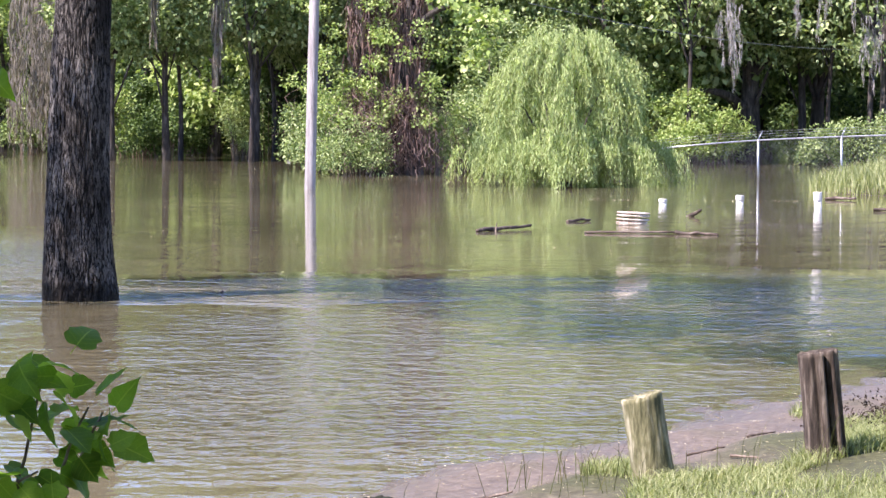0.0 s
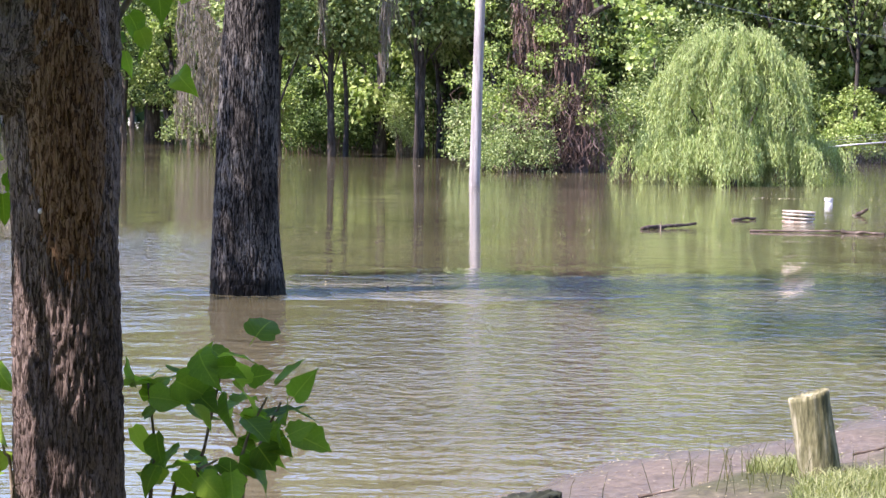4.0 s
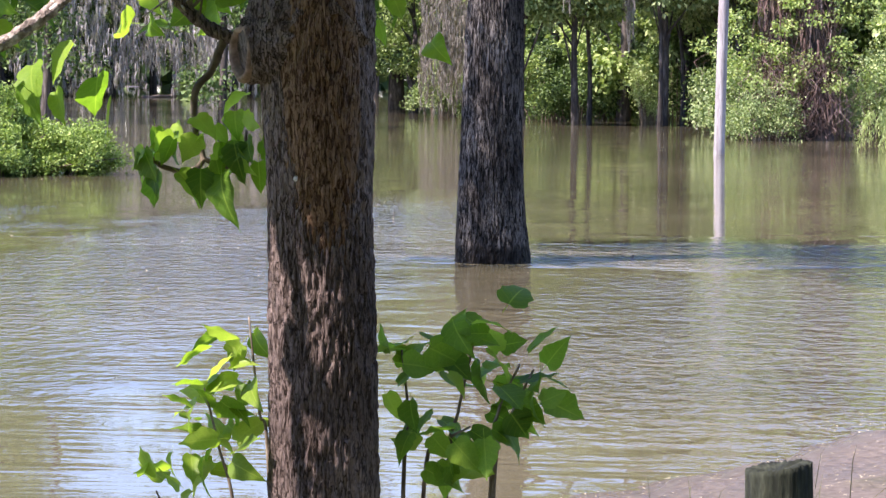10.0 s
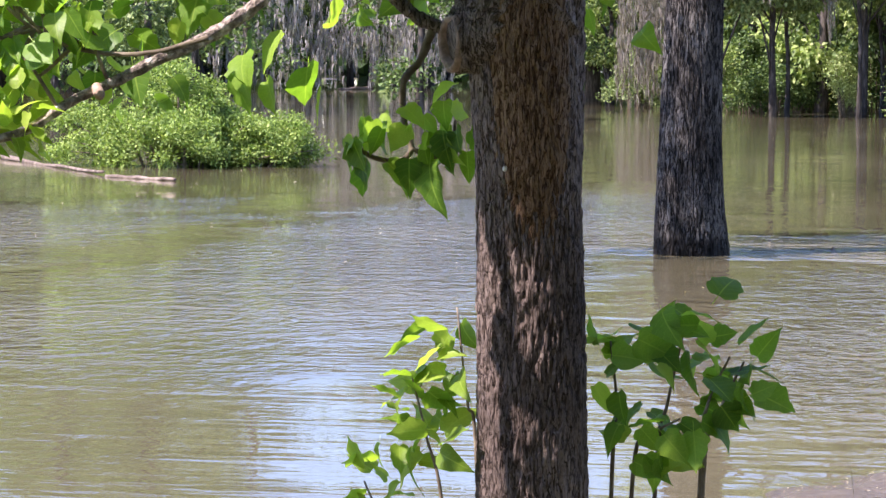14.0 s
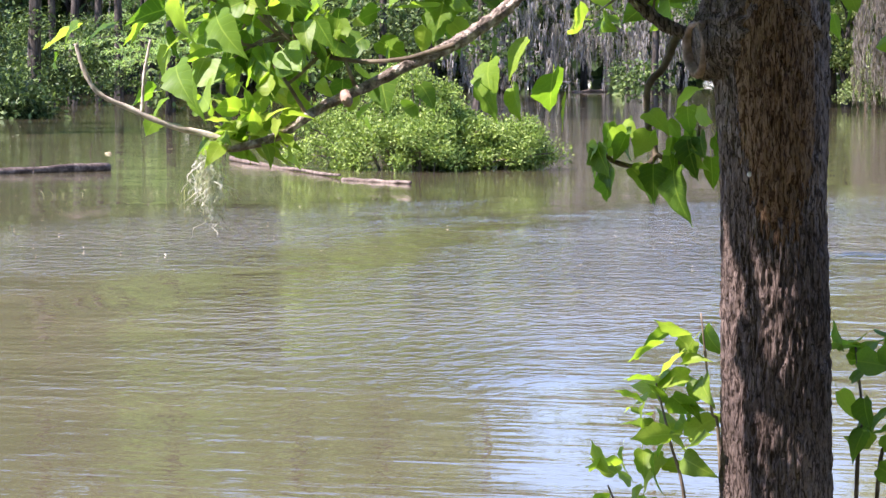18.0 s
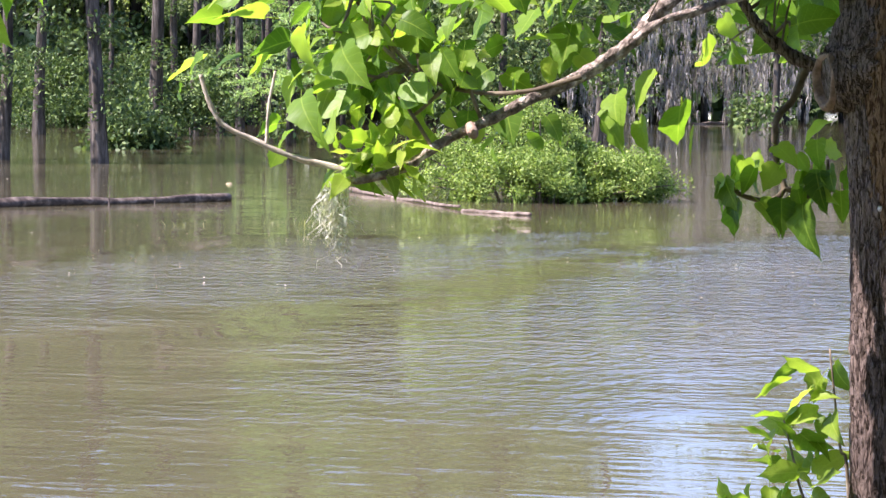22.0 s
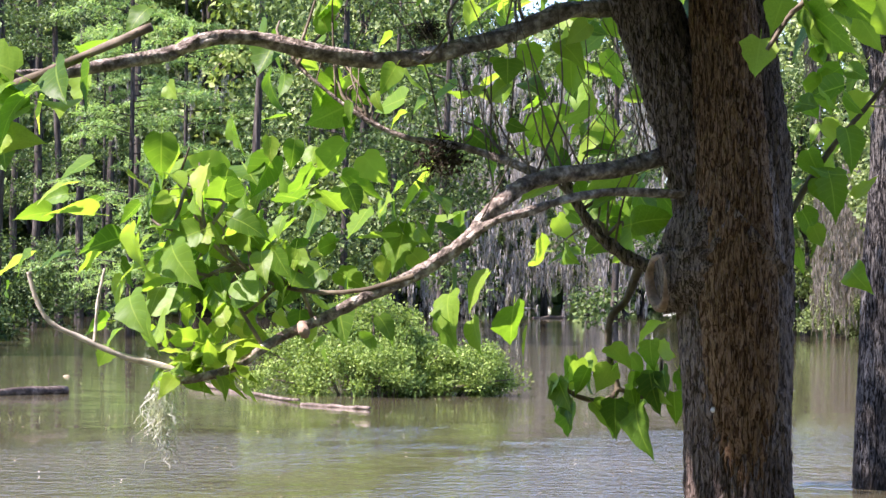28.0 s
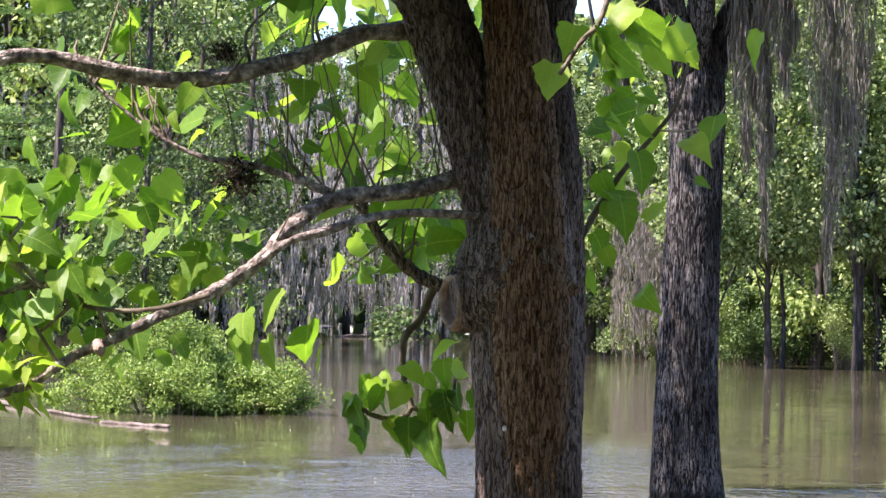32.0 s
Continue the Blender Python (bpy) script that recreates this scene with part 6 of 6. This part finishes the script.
def basal_shoot(base, pts, r, leaves, label, meshes=None, seed=0):
    rg = np.random.default_rng(seed)
    t = thing("basal_shoot", label, "shoot", group="leafy shoots by the bank tree")
    line = [base] + pts
    part("stem", tubes_mesh("stem", [radii(line, r, r * 0.4)], TWIG, 7, 24), t)
    for q, s, o in leaves:
        hang_leaf(t, q, s, 0.35, meshes, o, gap=False)
    return t


def shoot_leaves(rg, centre, spread, n, size, out):
    def near(k):
        return max(-1.15, min(1.15, rg.normal())) * k
    return [((centre[0] + near(spread[0]), centre[1] + near(0.05), centre[2] + near(spread[1])), size * rg.uniform(0.7, 1.2), (out + rg.normal() * 0.5, 0, rg.normal() * 0.3)) for _ in range(n)]


rs = np.random.default_rng(44)
for k, (bx, pts, c, n, out) in enumerate([
        (-1.0, [(-0.985, 5.91, 1.12), (-0.975, 5.91, 1.25), (-0.99, 5.91, 1.40)], (-0.98, 5.9, 1.36), 8, 0.0),
        (-0.92, [(-0.893, 5.925, 1.12), (-0.87, 5.93, 1.27), (-0.835, 5.93, 1.43)], (-0.84, 5.92, 1.42), 9, 0.5),
        (-0.82, [(-0.80, 5.94, 1.12), (-0.785, 5.94, 1.27), (-0.74, 5.94, 1.37)], (-0.76, 5.93, 1.33), 7, 0.9),
        (-0.96, [(-0.94, 5.9, 1.1), (-0.9, 5.9, 1.2), (-0.84, 5.9, 1.24)], (-0.9, 5.89, 1.2), 10, 0.4),
        (-0.80, [(-0.79, 5.9, 1.1), (-0.76, 5.92, 1.25), (-0.71, 5.94, 1.36)], (-0.75, 5.92, 1.30), 3, 1.0)]):
    basal_shoot((bx, 5.9, 0.3), pts, 0.006, shoot_leaves(rs, c, (0.05, 0.05), n + 6, 0.082, out), "leafy green shoot rising beside the trunk", None, 600 + k)
for k, (bx, pts, c, n, out) in enumerate([
        (-1.24, [(-1.265, 5.84, 1.15), (-1.285, 5.84, 1.27), (-1.31, 5.85, 1.47)], (-1.345, 5.86, 1.36), 8, -0.7),
        (-1.31, [(-1.33, 5.82, 1.0), (-1.37, 5.82, 1.2), (-1.40, 5.82, 1.32)], (-1.38, 5.82, 1.27), 9, -0.7),
        (-1.40, [(-1.42, 5.8, 0.8), (-1.46, 5.8, 1.0), (-1.5, 5.8, 1.1)], (-1.44, 5.8, 1.10), 6, -0.5)]):
    basal_shoot((bx, 5.84, 0.3), pts, 0.005, shoot_leaves(rs, c, (0.035, 0.08), n + 9, 0.082, out), "bright young shoot beside the trunk", YOUNG, 620 + k)

# ---------------------------------------------------------------- posts on the bank
def bollard(label, x, y, r, top, ground_z, lean, mat, slope, seed, split=False):
    ph = seed * 1.3

    def rel(a, z, i):
        k = 1 + 0.05 * noise.noise(Vector((math.cos(a) * 2 + ph, math.sin(a) * 2, z * 1.5))) + 0.04 * noise.noise(Vector((math.cos(a) * 6, math.sin(a) * 6 + ph, z * 3)))
        if split:
            k -= 0.8 * math.exp(-((a - 5.15) / 0.17) ** 2) + 0.2 * math.exp(-((a - 4.4) / 0.13) ** 2) + 0.15 * math.exp(-((a - 5.7) / 0.12) ** 2)
        return k

    z0, z1 = ground_z - 0.35, top
    vs, fs = tube([(x - lean * (z0 - top), y, z0, r * 1.03), (x, y, z1, r * 0.98)], 96, 40, rel)
    rg = np.random.default_rng(seed)
    for i in range(40 * 96 - 96 * 2, 40 * 96):
        p = vs[i]
        p.z += (p.x - x) / r * slope + rg.normal() * 0.0022
    inner = len(vs)
    ring = [vs[i] for i in range(39 * 96, 40 * 96)]
    c = sum(ring, Vector()) / 96
    fs.pop()
    for k in range(96):
        vs.append(c + (ring[k] - c) * 0.86 + Vector((0, 0, -0.002 + rg.normal() * 0.004)))
    vs.append(c + Vector((0, 0, -0.02)))
    for k in range(96):
        a, b = 39 * 96 + k, 39 * 96 + (k + 1) % 96
        fs += [(a, b, inner + (k + 1) % 96, inner + k), (inner + k, inner + (k + 1) % 96, inner + 96)]
    return thing("wooden_post", label, "post", group="old wooden posts along the bank", data=mesh_of("wooden_post", vs, fs, mat, True))


bollard("weathered round wooden post with lichen, leaning on the bank", 0.985, 14.0, 0.103, 0.575, 0.1, 0.16, POST_WOOD, 0.012, 1)
bollard("dark split wooden post with a deep crack", 1.975, 14.9, 0.108, 0.72, 0.25, 0.10, POST_DARK, 0.006, 2, True)
bollard("shaded mossy wooden post with a slanting top", -0.27, 9.25, 0.112, 0.705, 0.3, 0.03, POST_MOSS_SHADED, 0.012, 3)

# ---------------------------------------------------------------- grass, weeds and flecks
def blades(rg, x, y, z, height, width, lean=0.35):
    n = len(x)
    a = rg.uniform(0, 6.28, n)
    d = np.stack([np.cos(a), np.sin(a), np.zeros(n)], 1)
    h = (height * rg.uniform(0.4, 1.2, n))[:, None]
    base = np.stack([x, y, z], 1)
    bend = unit(np.stack([rg.normal(size=n), rg.normal(size=n), np.zeros(n)], 1)) * h * lean * rg.uniform(0.2, 1.6, (n, 1))
    up = np.array([0, 0, 1.0])
    w = d * width
    v = np.stack([base - w, base + w, base + bend * 0.35 + up * h * 0.6 + w * 0.7, base + bend * 0.35 + up * h * 0.6 - w * 0.7, base + bend + up * h * 0.92], 1).reshape(-1, 3)
    i = np.arange(n)[:, None] * 5
    t = np.stack([i + [0, 1, 2], i + [0, 2, 3], i + [3, 2, 4]], 1).reshape(-1, 3)
    return v, t


rg = np.random.default_rng(51)
x, y = rg.uniform(0.2, 4.4, 150000), rg.uniform(11.5, 19.5, 150000)
z = bank(x, y)
edge = 0.135 + 0.035 * np.sin(x * 2.7 + y) + 0.03 * np.sin(x * 6.1 - y * 3) + np.maximum(0, 1.0 - x) * 0.16
patch = np.sin(x * 4.3 + 1) * np.sin(y * 3.7) + np.sin(x * 1.7 - y * 2.2) + rg.normal(size=len(x)) * 0.8
keep = (z > edge) & (patch > -0.85)
x, y, z = x[keep], y[keep], z[keep]
tagged(new("grass", mesh_np("grass", *blades(rg, x, y, z - 0.005, 0.085, 0.0026, 0.9), GRASS)), "sunlit yellow-green grass on the bank", "grass", kind="stuff")
# ragged weeds at the bank's edge
x = np.concatenate([rg.normal(size=30) * 0.55 - 0.55, rg.normal(size=50) * 0.2 + 0.72, rg.normal(size=30) * 0.5 + 1.6])
y = np.concatenate([rg.uniform(10.2, 13.0, 30), rg.uniform(13.6, 14.3, 50), rg.uniform(13.8, 15.0, 30)])
tagged(new("weeds", mesh_np("weeds", *blades(rg, x, y, bank(x, y) - 0.01, 0.3, 0.0024, 0.5), WEED)), "thin dark weeds at the water's edge", "weeds", kind="stuff")
# dark leaf litter washed up behind the split post
n = 4200
x, y = 2.95 + rg.normal(size=n) * 0.32, 16.7 + rg.normal(size=n) * 0.75
z = bank(x, y) + rg.uniform(0.0, 0.05, n)
k = z > 0.1
me = mesh_np("leaf_litter", *cards(rg, np.stack([x[k], y[k], z[k]], 1), 0.03, 0.5, axis=np.array([0.0, 0, 0.1]), lift=np.array([0, 0, 1.4])), LITTER)
tagged(new("leaf_litter", me), "dark brown dead leaves and twigs washed onto the bank", "debris", kind="stuff")
for k, (x0, y0, ang, ln) in enumerate([(1.35, 15.6, 0.2, 0.22), (1.55, 15.2, -0.3, 0.16), (1.75, 16.2, 0.5, 0.2), (0.75, 14.9, 0.1, 0.18), (0.15, 13.9, -0.2, 0.2), (2.2, 16.6, 0.3, 0.25)]):
    h0 = max(float(bank(np.array([x0]), np.array([y0]))[0]), 0.0) + 0.012
    x1, y1 = x0 + ln * math.cos(ang), y0 + ln * math.sin(ang)
    h1 = max(float(bank(np.array([x1]), np.array([y1]))[0]), 0.0) + 0.012
    log("short brown stick stranded on the wet mud", (x0, y0, h0), (x1, y1, h1), 0.008, PALE_LOG if k % 2 else LOG_WOOD, 700 + k, name="stranded_stick", group="sticks on the mud")
# grass on the rise by the fence
c = polar(166, 69)
x, y = c.x + rg.normal(size=17000) * 2.6, c.y + rg.normal(size=17000) * 3.5
z = bank(x, y)
k = z > 0.0
tagged(new("tall_grass", mesh_np("tall_grass", *blades(rg, x[k], y[k], z[k] - 0.02, 0.5, 0.012, 0.4), GRASS)), "tall rough grass on a rise beside the fence", "grass", kind="stuff")
# water weeds between the log and the islet
for wb, wd, wide, n in ((-434, 43.2, 0.13, 16), (-390, 43.8, 0.36, 44)):
    c = polar(wb, wd)
    x, y = c.x + rg.normal(size=n) * wide, c.y + rg.normal(size=n) * 0.3
    tagged(new("water_weed", mesh_np("water_weed", *blades(rg, x, y, x * 0 - 0.03, 0.14, 0.006, 0.8), GRASS)), "yellow-green sprigs of water weed", "weeds", kind="stuff")


def flecks(name, label, bs, ds, size, seed, lift=0.004, least=-9.0):
    rg = np.random.default_rng(seed)
    n = len(bs)
    p = np.array([polar(b, d) for b, d in zip(bs, ds)])
    ground_z = bank(p[:, 0], p[:, 1])
    p = p[ground_z > least]
    p[:, 2] = np.maximum(ground_z[ground_z > least], 0) + lift
    v, t = cards(rg, p, size, 0.6, axis=np.array([1.0, 0, 0]) * rg.choice([-1, 1], (len(p), 1)), spread=np.array([0.6, 0.6, 0.06]), lift=np.array([0, 0, 9.0]))
    tagged(new(name, mesh_np(name, v, t, FLECK)), label, "debris", kind="stuff")


flecks("catkin_debris", "pale catkins strewn on the wet mud", rg.uniform(-110, 190, 4500), rg.uniform(11.0, 20.0, 4500), 0.014, 53, least=-0.012)
n = 3500
flecks("floating_petals", "white and yellow flecks floating on the water", rg.uniform(-560, 200, n), 24 + 70 * rg.uniform(0, 1, n) ** 0.6, 0.03, 54)
# scum lines of drift
bs = np.concatenate([rg.uniform(48, 72, 90), rg.uniform(90, 125, 90)])
ds = np.concatenate([61.5 + rg.normal(size=170) * 0.25, 57.5 + rg.normal(size=170) * 0.3])
flecks("drift_line", "thin line of floating twigs and scum", bs, ds, 0.035, 55, 0.002)
